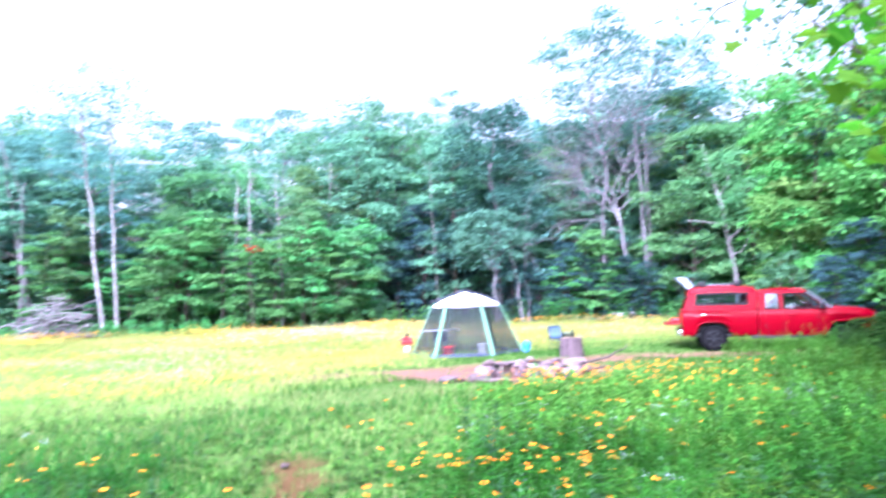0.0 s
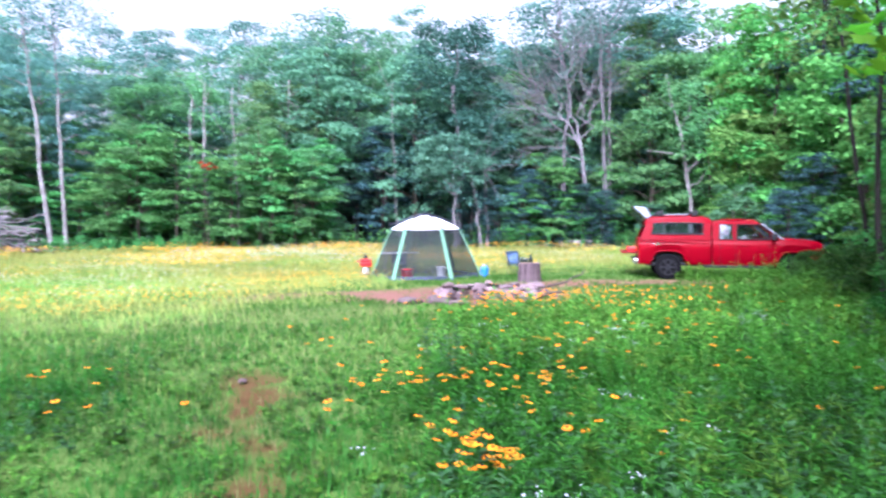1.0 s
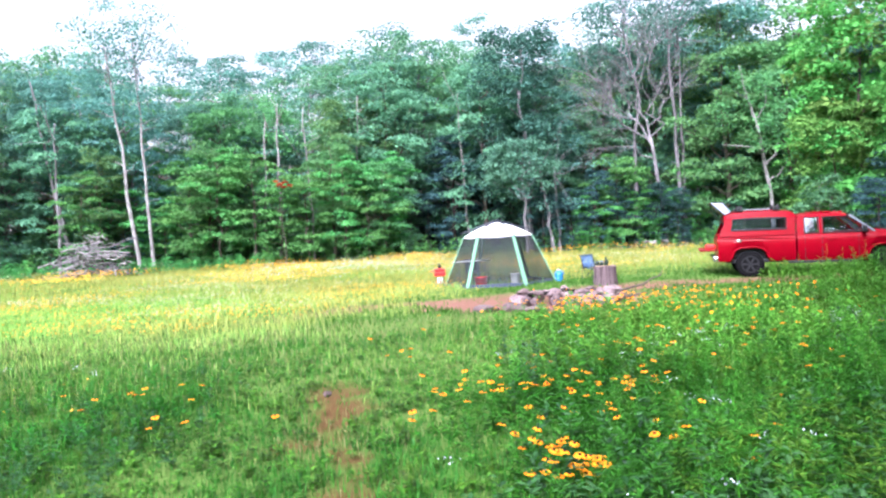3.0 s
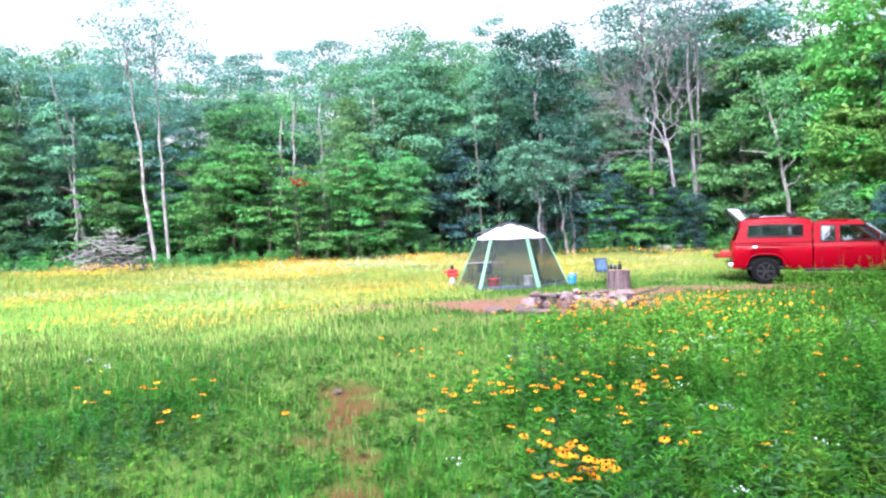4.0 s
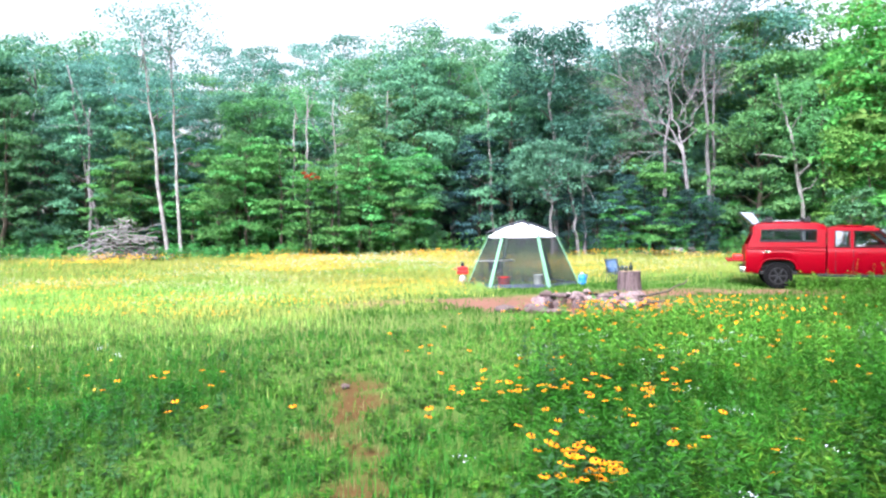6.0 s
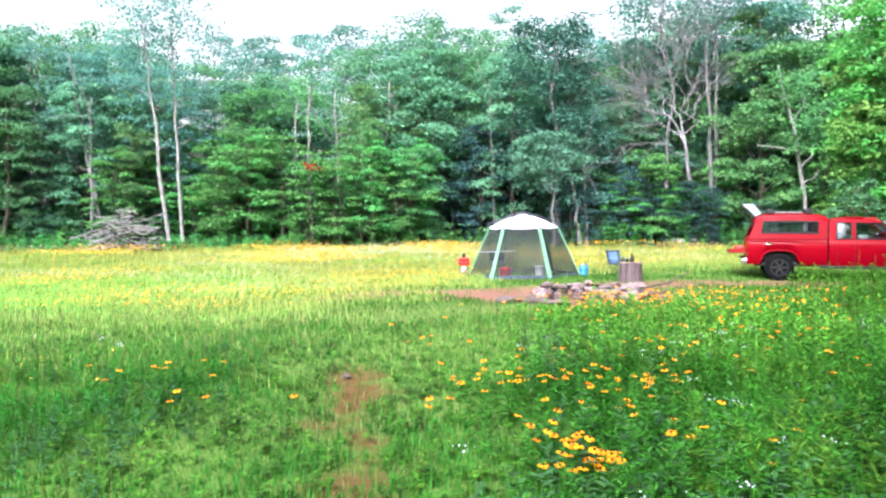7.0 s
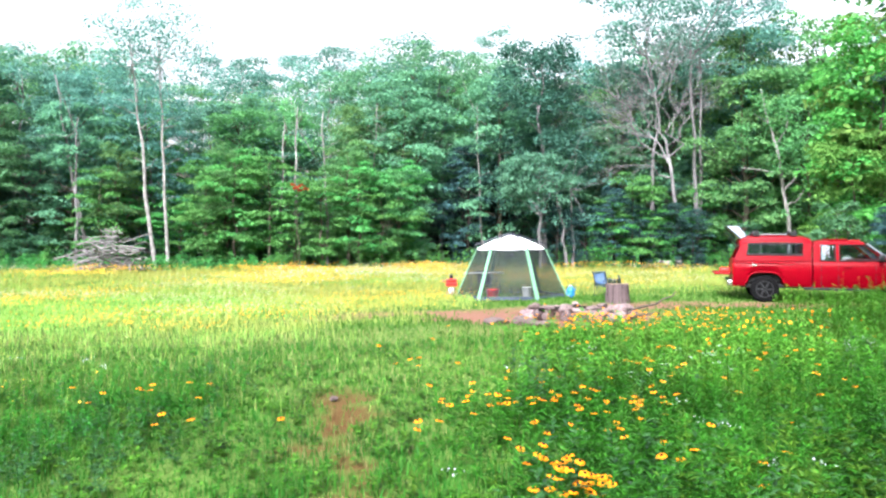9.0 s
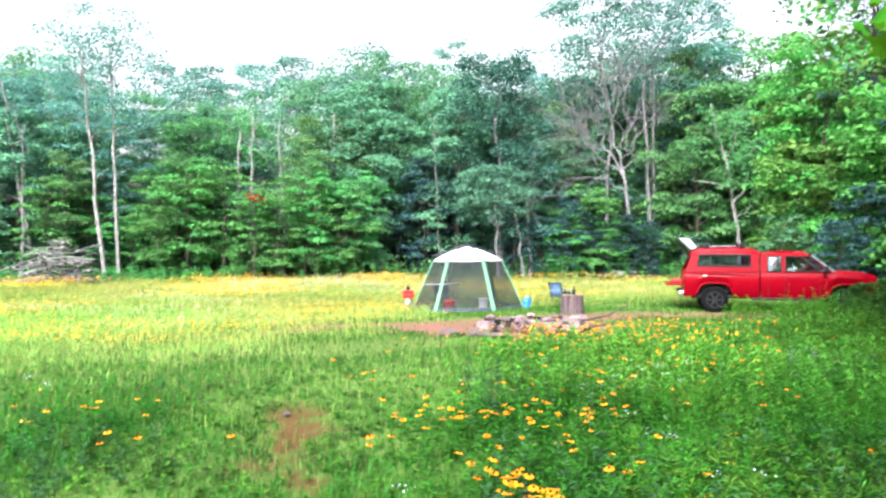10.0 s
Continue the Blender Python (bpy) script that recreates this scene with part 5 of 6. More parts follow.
            w.matrix_basis = pose(c, s * 0.84, WR, 90, 0, 0)
            part("tyre", lathe([(0.25, -0.12), (0.36, -0.125), (0.395, -0.10), (WR, -0.05), (WR, 0.05), (0.395, 0.10), (0.36, 0.125), (0.25, 0.12)], 32), M["rubber"], w)
            rim = lathe([(0.25, 0.10), (0.255, 0.128), (0.235, 0.13), (0.215, 0.112)] if s < 0 else [(0.215, -0.112), (0.235, -0.13), (0.255, -0.128), (0.25, -0.10)], 24)
            part("rim", rim, M["rim"], w)
            for k in range(6):
                a = k * 60
                part("spoke", box(0.19, 0.05, 0.03, (0.12, 0, 0), 0.01, 1, None), M["rim"], w).matrix_basis = pose(0, 0, 0.122 if s < 0 else -0.122, 0, 0, a)
    ws = part("windscreen", panel([(3.26, -0.90, 1.29), (3.26, 0.90, 1.29), (2.60, 0.76, 1.83), (2.60, -0.76, 1.83)], 0.008, (0.6, 0, 0.8)), M["cab_glass"], t)
    ws.visible_shadow = False
    part("grille", box(0.06, 1.05, 0.30, (4.43, 0, 0.9), 0.02), M["black"], t)
    part("front_bumper", box(0.22, 1.86, 0.24, (4.44, 0, 0.62), 0.06, 3), M["chrome"], t)
    part("rear_bumper", box(0.2, 1.80, 0.2, (-1.08, 0, 0.58), 0.05, 3), M["chrome"], t)
    part("tailgate", box(0.50, 1.62, 0.06, (-1.30, 0, 0.86), 0.02), M["paint_red"], t, "red tailgate folded down level")
    part("seat", box(0.5, 1.5, 0.75, (1.7, 0, 1.05), 0.08, 3), M["interior"], t)
    part("dashboard", box(0.4, 1.6, 0.3, (2.95, 0, 1.15), 0.08, 3), M["interior"], t)
    part("steering_wheel", tube_mesh("steering_wheel", [([(2.68 + 0.06 * math.cos(a), 0.42 + 0.18 * math.sin(a), 1.34 + 0.17 * math.cos(a)) for a in np.linspace(0, math.tau, 17)], [0.015] * 17)], 6), M["black"], t)
    for c in AXLES:
        part("wheel_well", box(1.0, 1.5, 0.42, (c, 0, 0.78), 0.05, 2), M["black"], t)
    part("floor_pan", box(4.9, 1.7, 0.1, (1.65, 0, 0.50), 0.02), M["black"], t)
    part("bed_load", box(1.7, 1.2, 0.35, (0.1, 0.1, 1.0), 0.08, 3), M["cloth_dark"], t, "dark gear in the truck bed")
    # cap: four walls of frame round a long side window, roof, rear hatch held open
    c = part("cap", smooth_bm(loft([upper(x, z - 0.20, z, lo, hi) for x, z, lo, hi in ((-0.82, 1.90, 0.84, 0.78), (-0.72, 1.98, 0.84, 0.78), (-0.2, 2.02, 0.84, 0.78), (0.5, 2.02, 0.84, 0.78), (0.95, 2.0, 0.84, 0.78), (1.12, 1.95, 0.84, 0.78), (1.19, 1.88, 0.84, 0.78))])), M["paint_red"], t)
    for s in (-1, 1):
        def slab(x0, x1, z0, z1, sl=0.0):
            w0, w1 = 0.95 - (z0 - 1.28) * 0.23, 0.95 - (z1 - 1.28) * 0.23
            return loft([[(x0, s * w0, z0), (x1, s * w0, z0), (x1, s * (w0 - 0.05), z0), (x0, s * (w0 - 0.05), z0)],
                         [(x0 + sl, s * w1, z1), (x1, s * w1, z1), (x1, s * (w1 - 0.05), z1), (x0 + sl, s * (w1 - 0.05), z1)]])
        part("cap_rail", slab(-0.99, 1.15, 1.27, 1.46, 0.08), M["paint_red"], c)
        part("cap_post", slab(-0.92, -0.60, 1.45, 1.80, 0.15), M["paint_red"], c)
        part("cap_post", slab(0.90, 1.15, 1.45, 1.80), M["paint_red"], c)
        g = part("cap_window", panel([(-0.62, s * 0.905, 1.45), (0.92, s * 0.905, 1.45), (0.92, s * 0.842, 1.78), (-0.56, s * 0.842, 1.78)], 0.01, (0, s, 0.2), 0.06), M["car_glass"], c)
        g.visible_shadow = False
        part("window_trim", tube_mesh("window_trim", [([(-0.62, s * 0.915, 1.45), (0.92, s * 0.915, 1.45), (0.92, s * 0.85, 1.78), (-0.56, s * 0.85, 1.78), (-0.62, s * 0.915, 1.45)], [0.028] * 5)], 6), M["black"], c)
        part("window_bar", tube_mesh("window_bar", [([(-0.26, s * 0.91, 1.45), (-0.24, s * 0.85, 1.78)], [0.014] * 2)], 6), M["black"], c)
        part("hatch_strut", tube_mesh("hatch_strut", [([(-0.80, s * 0.7, 1.6), (-1.2, s * 0.7, 2.12)], [0.012] * 2)], 6), M["black"], c)
    # the hatch stands open: a glass back with deep side wings in a dark rim
    hatch = part("rear_hatch", panel([(-0.80, -0.74, 1.93), (-0.80, 0.74, 1.93), (-1.20, 0.70, 2.32), (-1.20, -0.70, 2.32)], 0.02, (0.7, 0, 0.7), 0.08), M["hatch_sky_glass"], c, "raised rear hatch, its pale glass colour imitating reflected sky")
    for s in (-1, 1):
        part("hatch_wing", panel([(-0.79, s * 0.74, 1.94), (-0.62, s * 0.74, 2.02), (-0.84, s * 0.70, 2.31), (-1.19, s * 0.70, 2.33)], 0.02, (0, s, 0), 0.03), M["hatch_sky_glass"], hatch)
        part("hatch_rim", tube_mesh("hatch_rim", [([(-0.80, s * 0.75, 1.93), (-1.21, s * 0.71, 2.33), (-0.84, s * 0.71, 2.33), (-0.62, s * 0.75, 2.02)], [0.022, 0.022, 0.018, 0.014])], 6), M["black"], hatch)
    for k, x in enumerate((-0.35, 0.68)):
        part("roof_bar", box(0.08, 1.5, 0.05, (x, 0, 2.11), 0.02), M["black"], c)
        for s in (-1, 1):
            part("bar_foot", box(0.20, 0.12, 0.13, (x, s * 0.66, 2.07), 0.03), M["black"], c)
            part("bar_clamp", box(0.09, 0.10, 0.08, (x + 0.03, s * 0.66, 2.15), 0.025), M["black"], c)
    for s in (-1, 1):
        part("roof_rail", box(0.72, 0.04, 0.03, (0.16, s * 0.62, 2.055), 0.012), M["paint_grey"], c, "silver roof rail")
    part("roof_case", box(0.6, 0.4, 0.06, (0.2, -0.1, 2.07), 0.02, 3), M["black"], c)
    part("roof_fairing", box(0.5, 1.3, 0.05, (1.9, 0, 1.90), 0.02, 3), M["paint_red"], t)
    for k in range(3):
        part("roof_marker", box(0.10, 0.07, 0.045, (2.45, -0.5 + 0.5 * k, 1.885), 0.015), M["lamp_red"], t)
    part("tailgate_load", box(0.3, 0.5, 0.14, (-1.22, -0.3, 0.96), 0.04, 3), M["plastic_red"], t, "red bag on the lowered tailgate")
    return t


def smooth_bm(bm):
    for f in bm.faces:
        f.smooth = True
    for e in bm.edges:
        if len(e.link_faces) == 2 and e.calc_face_angle() > 0.6:
            e.smooth = False
    return bm


build_truck(pose(10.55, 22.78, gz(11, 22.0) - 0.02, 0, 0.8, -19.5))


# ---- screen tent ----
def build_tent(m):
    t = thing("screen_tent", m, "six-sided screen tent with white roof, green legs and dark netting", "tent")
    R0, R1, ZE, ZA, rot = 1.79, 1.10, 1.58, 2.02, math.radians(-90 + 30 - 10)
    def ring(r, z, k):
        a = rot + k * math.pi / 3
        return Vector((r * math.cos(a), r * math.sin(a) * 0.95, z))
    apex = Vector((0, 0, ZA))
    for k in range(6):
        a0, a1, b0, b1 = ring(R0, 0.02, k), ring(R0, 0.02, k + 1), ring(R1, ZE, k), ring(R1, ZE, k + 1)
        # a netting wall that sags a little between its legs
        bm = bmesh.new()
        grid = []
        for i in range(7):
            row = []
            for j in range(7):
                u, v = i / 6, j / 6
                p = (a0 * (1 - u) + a1 * u) * (1 - v) + (b0 * (1 - u) + b1 * u) * v
                sag = 0.07 * math.sin(math.pi * u) * math.sin(math.pi * v)
                row.append(bm.verts.new(p * (1 - sag / max(p.length, 0.5))))
            grid.append(row)
        for i in range(6):
            for j in range(6):
                bm.faces.new((grid[i][j], grid[i + 1][j], grid[i + 1][j + 1], grid[i][j + 1])).smooth = True
        part("net_wall", bm, M["net"], t)
        part("skirt", loft([[a0, a1, a1 * 0.985, a0 * 0.985], [p + Vector((0, 0, 0.1)) - p * 0.05 for p in (a0, a1, a1 * 0.985, a0 * 0.985)]]), M["tent_skirt"], t)
        # roof panel with a short white valance
        bm = bmesh.new()
        rows = []
        for v in (0, 0.25, 0.5, 0.75, 1.0):
            p0, p1 = b0 * (1 - v) + apex * v, b1 * (1 - v) + apex * v
            lift = Vector((0, 0, 0.06 * math.sin(math.pi * v)))
            rows.append([bm.verts.new((p0 * (1 - u) + p1 * u) * 1.0 + lift - Vector((0, 0, 0.035 * math.sin(math.pi * u) * (1 - v)))) for u in (0, 0.25, 0.5, 0.75, 1)])
        val = [bm.verts.new(w.co * 1.012 - Vector((0, 0, 0.04))) for w in rows[0]]
        for a, b in zip([val] + rows, rows):
            for i in range(4):
                bm.faces.new((a[i], a[i + 1], b[i + 1], b[i])).smooth = True
        part("roof_panel", bm, M["tent_white"], t)
        # leg sleeve
        d = (b0 - a0).normalized()
        n_ = Vector((a0.x, a0.y, 0)).normalized()
        s = d.cross(n_).normalized()
        def strip(p, w, h):
            return [p + s * w + n_ * h, p - s * w + n_ * h, p - s * w - n_ * 0.01, p + s * w - n_ * 0.01]
        part("leg", loft([strip(a0, 0.065, 0.025), strip(a0 * 0.5 + b0 * 0.5, 0.058, 0.03), strip(b0, 0.05, 0.025)]), M["tent_green"], t)
        # outer pole that bends over the roof to the hub
        e = b0 * 1.05
        arc = [e - Vector((0, 0, 0.10)), e + Vector((0, 0, 0.06)), b0 * 0.72 + apex * 0.28 + Vector((0, 0, 0.12)), b0 * 0.36 + apex * 0.64 + Vector((0, 0, 0.11)), apex + Vector((0, 0, 0.07))]
        part("pole", tube_mesh("pole", [(arc, [0.02] * 5)], 6), M["pole"], t)
        part("foot", lathe([(0.05, 0), (0.05, 0.02), (0.02, 0.05)], 8, tuple(a0 * 1.02)), M["tent_skirt"], t)
    part("hub", lathe([(0.05, 0), (0.06, 0.03), (0.03, 0.07)], 10, (0, 0, ZA + 0.02)), M["pole"], t)
    return t


TX, TY = 2.72, 23.9
TZ = gz(TX, TY) - 0.02
build_tent(pose(TX, TY, TZ))


def build_table(m):
    t = thing("camp_table", m, "folding camp table with a pale top inside the tent", "table")
    part("tabletop", box(1.2, 0.6, 0.03, (0, 0, 0.72), 0.01), M["plastic_white"], t)
    for x in (-0.5, 0.5):
        for y in (-0.22, 0.22):
            part("leg", tube_mesh("leg", [([(x, y, 0.0), (x * 0.96, y, 0.71)], [0.014] * 2)], 6), M["pole"], t)
        part("brace", tube_mesh("brace", [([(x, -0.22, 0.25), (x, 0.22, 0.25)], [0.01] * 2)], 6), M["pole"], t)


def build_tub(m, name, material, label, cat, r=0.2, h=0.34):
    t = thing(name, m, label, cat)
    part("body", lathe([(r * 0.82, 0), (r * 0.86, 0.02), (r, h * 0.94), (r * 1.06, h * 0.95), (r * 1.06, h), (r * 0.95, h), (r * 0.8, 0.04)], 22), material, t)
    part("handle", tube_mesh("handle", [([(r * math.cos(a), 0.02, h * 0.92 + r * 0.75 * math.sin(a)) for a in np.linspace(0, math.pi, 9)], [0.006] * 9)], 5), M["pole"], t)


def build_camp_chair(m, name, cloth, label):
    t = thing(name, m, label, "chair", "folding camp chairs")
    def sheet(a, b, c, d, sag):
        bm = bmesh.new()
        g = []
        for i in range(6):
            row = []
            for j in range(6):
                u, v = i / 5, j / 5
                p = (Vector(a) * (1 - u) + Vector(b) * u) * (1 - v) + (Vector(d) * (1 - u) + Vector(c) * u) * v
                p += Vector(sag) * math.sin(math.pi * u) * (0.4 + 0.6 * math.sin(math.pi * v))
                row.append(bm.verts.new(p))
            g.append(row)
        for i in range(5):
            for j in range(5):
                bm.faces.new((g[i][j], g[i + 1][j], g[i + 1][j + 1], g[i][j + 1])).smooth = True
        bmesh.ops.solidify(bm, geom=bm.faces[:], thickness=0.012)
        return bm
    part("seat", sheet((-0.27, -0.25, 0.44), (0.27, -0.25, 0.44), (0.25, 0.22, 0.40), (-0.25, 0.22, 0.40), (0, 0, -0.06)), cloth, t)
    part("backrest", sheet((-0.27, 0.22, 0.42), (0.27, 0.22, 0.42), (0.29, 0.36, 0.92), (-0.29, 0.36, 0.92), (0, 0.05, 0)), cloth, t)
    for s in (-1, 1):
        part("back_post", tube_mesh("back_post", [([(s * 0.3, 0.37, 0.94), (s * 0.28, 0.2, 0.4), (s * 0.27, 0.14, 0.2)], [0.011] * 3)], 6), M["pole"], t)
        part("armrest", box(0.06, 0.5, 0.02, (s * 0.31, -0.02, 0.63), 0.008), cloth, t)
        for y in (-0.25, 0.25):
            part("leg", tube_mesh("leg", [([(s * 0.31, y, 0.0), (-s * 0.02, y, 0.23), (-s * 0.29, y, 0.44)], [0.01] * 3)], 6), M["pole"], t)
            part("front_post", tube_mesh("front_post", [([(s * 0.31, y, 0.0), (s * 0.31, y * 0.96, 0.62)], [0.01] * 2)], 6), M["pole"], t)


build_table(pose(1.9, 24.5, gz(1.9, 24.5), 0, 0, 8))
build_tub(pose(2.02, 22.85, gz(2.02, 22.85) + 0.03), "red_tub", M["plastic_red"], "red plastic tub standing on the tent floor", "tub", 0.2, 0.32)
build_tub(pose(3.12, 23.1, gz(3.12, 23.1) + 0.05), "white_pail", M["plastic_white"], "white plastic pail inside the tent", "pail", 0.15, 0.3)
build_camp_chair(pose(2.0, 24.75, gz(2.0, 24.75), 0, 0, 150) @ Matrix.Diagonal((0.85, 0.85, 0.85, 1)), "camp_chair", M["cloth_dark"], "dark folding camp chair inside the tent")
build_camp_chair(pose(5.86, 24.1, gz(5.86, 24.1), 0, 0, 28) @ Matrix.Diagonal((0.92, 0.92, 0.88, 1)), "camp_chair", M["cloth_blue"], "blue and grey folding camp chair on the grass")


def build_jug(m):
    t = thing("water_jug", m, "blue plastic water jug beside the tent", "jug")
    part("body", lathe([(0.13, 0), (0.15, 0.03), (0.15, 0.2), (0.14, 0.22), (0.15, 0.24), (0.15, 0.36), (0.10, 0.44), (0.045, 0.47), (0.045, 0.5)], 20), M["plastic_blue"], t)
    part("cap", lathe([(0.05, 0.50), (0.05, 0.54)], 14), M["plastic_white"], t)
    part("handle", tube_mesh("handle", [([(0.05, 0, 0.48), (0.16, 0, 0.46), (0.17, 0, 0.34), (0.14, 0, 0.3)], [0.014] * 4)], 6), M["plastic_blue"], t)


build_jug(pose(4.62, 23.7, gz(4.62, 23.7)) @ Matrix.Diagonal((0.9, 0.9, 0.72, 1)))


def build_grill(m):
    t = thing("camp_grill", m, "small red camp grill on wooden legs beside the tent", "grill")
    part("bowl", box(0.36, 0.26, 0.13, (0, 0, 0.45), 0.03, 3), M["plastic_red"], t)
    part("lid", box(0.34, 0.24, 0.10, (0, 0, 0.57), 0.04, 3), M["plastic_red"], t, "rounded red lid")
    part("gas_tank", lathe([(0.05, 0.17), (0.085, 0.19), (0.085, 0.31), (0.04, 0.35)], 14), M["plastic_white"], t, "small pale gas tank")
    part("side_tray", box(0.10, 0.22, 0.03, (-0.23, 0, 0.54), 0.01, 2), M["plastic_red"], t)
    part("knob", lathe([(0.03, 0.60), (0.055, 0.63), (0.05, 0.72), (0.03, 0.76)], 10), M["black"], t)
    for a in (30, 150, 270):
        c, s = math.cos(math.radians(a)), math.sin(math.radians(a))
        part("leg", tube_mesh("leg", [([(0.2 * c, 0.2 * s, 0), (0.1 * c, 0.1 * s, 0.4)], [0.022, 0.02])], 7), M["wood_cut"], t)
    part("shelf", lathe([(0.15, 0.14), (0.15, 0.16)], 14), M["wood_cut"], t)


build_grill(pose(0.76, 23.3, gz(0.76, 23.3)))


# ---- chopping stump, bottles, fire ring ----
def build_stump(x, y):
    rng = np.random.default_rng(9)
    t = thing("chopping_stump", pose(x, y, gz(x, y) - 0.02), "weathered upright log stump used as a stand", "stump")
    bm = bmesh.new()
    n_ = 28
    flare = rng.uniform(0.93, 1.07, n_)
    rings = []
    for z, r in ((0, 0.35), (0.06, 0.335), (0.2, 0.32), (0.4, 0.31), (0.53, 0.305), (0.545, 0.29)):
        rings.append([bm.verts.new((r * f * math.cos(k * math.tau / n_), r * f * math.sin(k * math.tau / n_), z + (0.012 * math.sin(k) if z > 0.5 else 0))) for k, f in enumerate(flare)])
    for a, b in zip(rings, rings[1:]):
        for k in range(n_):
            bm.faces.new((a[k], a[(k + 1) % n_], b[(k + 1) % n_], b[k]))
    bm.faces.new(list(reversed(rings[0])))
    part("bark", bm, M["stump_bark"], t)
    bm = bmesh.new()
    a = [bm.verts.new((0.29 * f * math.cos(k * math.tau / n_), 0.29 * f * math.sin(k * math.tau / n_), 0.547 + 0.012 * math.sin(k))) for k, f in enumerate(flare)]
    bm.faces.new(a)
    part("cut_top", bm, M["wood_cut"], t, "sawn pale top")


SX, SY = 5.36, 20.7
build_stump(SX, SY)
STOP = gz(SX, SY) + 0.545


def build_bottle(x, y, s, r=0.045):
    t = thing("bottle", pose(x, y, STOP), "dark green bottle standing on the stump", "bottle", "bottles on the stump")
    part("glass", lathe([(r, 0), (r * 1.05, 0.01), (r * 1.05, 0.12 * s), (r * 0.4, 0.17 * s), (r * 0.35, 0.21 * s)], 14), M["glass_green"], t)
    part("cap", lathe([(r * 0.42, 0.21 * s), (r * 0.42, 0.23 * s)], 10), M["black"], t)


build_bottle(SX + 0.02, SY - 0.08, 1.0, 0.06)
build_bottle(SX - 0.2, SY + 0.05, 0.7, 0.06)
build_bottle(SX - 0.12, SY - 0.12, 0.6, 0.05)


def rock_mesh(seed, key="stone"):
    rng = np.random.default_rng(seed)
    bm = bmesh.new()
    bmesh.ops.create_icosphere(bm, subdivisions=2, radius=1)
    d = rng.normal(size=(11, 3))
    d /= np.linalg.norm(d, axis=1)[:, None]
    cut = rng.uniform(0.5, 0.8, 11)
    for v in bm.verts:
        for n_, c in zip(d, cut):
            k = v.co.dot(Vector(n_))
            if k > c:
                v.co -= Vector(n_) * (k - c) * 0.9
        v.co *= 1 + 0.04 * noise.noise(v.co * 3 + Vector((seed, 0, 0)))
    for e in bm.edges:
        e.smooth = False
    me = bpy.data.meshes.new("rock")
    bm.to_mesh(me)
    bm.free()
    me.materials.append(M[key])
    return me


ROCKS = [rock_mesh(k) for k in range(7)]
PALE = [rock_mesh(k + 20, "stone_pale") for k in range(4)]
rng_r = np.random.default_rng(12)


def put_rock(x, y, z, sx, sy, sz, label, group):
    o = new("stone", PALE[rng_r.integers(4)] if "pale" in label else ROCKS[rng_r.integers(7)])
    o.matrix_basis = pose(x, y, z, rng_r.uniform(-12, 12), rng_r.uniform(-12, 12), rng_r.uniform(0, 360)) @ Matrix.Diagonal((sx, sy, sz, 1))
    return tagged(o, label, "stone", group)


FX, FY = 3.5, 17.0
for k in range(30):
    a = k * math.tau / 30
    s = rng_r.uniform(0.12, 0.25)
    x, y = FX + 1.15 * math.cos(a) + rng_r.uniform(-0.12, 0.12), FY + 0.75 * math.sin(a) + rng_r.uniform(-0.12, 0.12)
    put_rock(x, y, gz(x, y) + 0.09, s, s * 0.75, s * 0.8, "pinkish-grey field stone of the fire ring", "stones of the fire ring")
for k in range(34):
    a = rng_r.uniform(0, math.tau)
    r = rng_r.uniform(0.8, 1.05)
    x, y = FX + 1.1 * r * math.cos(a), FY + 0.7 * r * math.sin(a)
    s = rng_r.uniform(0.08, 0.17)
    put_rock(x, y, gz(x, y) + rng_r.uniform(0.18, 0.29), s * 1.25, s, s * 0.6, ("pinkish-grey" if k % 3 else "pale grey-pink") + " field stone stacked on the fire ring", "stones of the fire ring")
for x, y, s in ((1.46, 15.8, 0.33), (2.1, 15.75, 0.4), (2.45, 15.4, 0.3), (2.2, 16.2, 0.26)):
    put_rock(x, y, gz(x, y) + 0.03, s, s * 0.8, s * 0.42, "flat pale stone lying by the fire ring", "flat stones")
x, y = -1.1, 8.45
put_rock(x, y, gz(x, y) + 0.01, 0.085, 0.06, 0.04, "small pale stone at the head of the path", "flat stones")


def build_branch(pts, r, label, seed, bark="bark"):
    rng = np.random.default_rng(seed)
    P = np.array([(x, y, gz(x, y) + z) for x, y, z in pts])
    fine = np.concatenate([wander(rng, a, b, 4, 0.03)[:-1] for a, b in zip(P, P[1:])] + [P[-1:]])
    v, f = tube(fine, r * np.linspace(1, 0.35, len(fine)), 7, 0.1, rng)
    o = part("fallen_branch", arr_mesh("fallen_branch", v, f, flat=False), M[bark])
    return tagged(o, label, "branch", "fallen branches by the fire")


build_branch([(3.6, 16.9, 0.1), (4.5, 17.2, 0.12), (5.6, 18.0, 0.2), (6.4, 18.9, 0.42)], 0.045, "long crooked fallen branch by the fire ring", 1)
build_branch([(3.9, 16.2, 0.08), (4.6, 16.7, 0.1), (5.4, 17.0, 0.08)], 0.045, "short fallen branch beside the stones", 2)
build_branch([(2.5, 16.6, 0.25), (3.4, 16.9, 0.3), (4.2, 17.3, 0.16)], 0.045, "charred log laid across the fire ring", 3, "bark_dark")
build_branch([(2.9, 17.3, 0.2), (3.3, 16.6, 0.26), (3.5, 16.1, 0.16)], 0.04, "charred log laid across the fire ring", 4, "bark_dark")


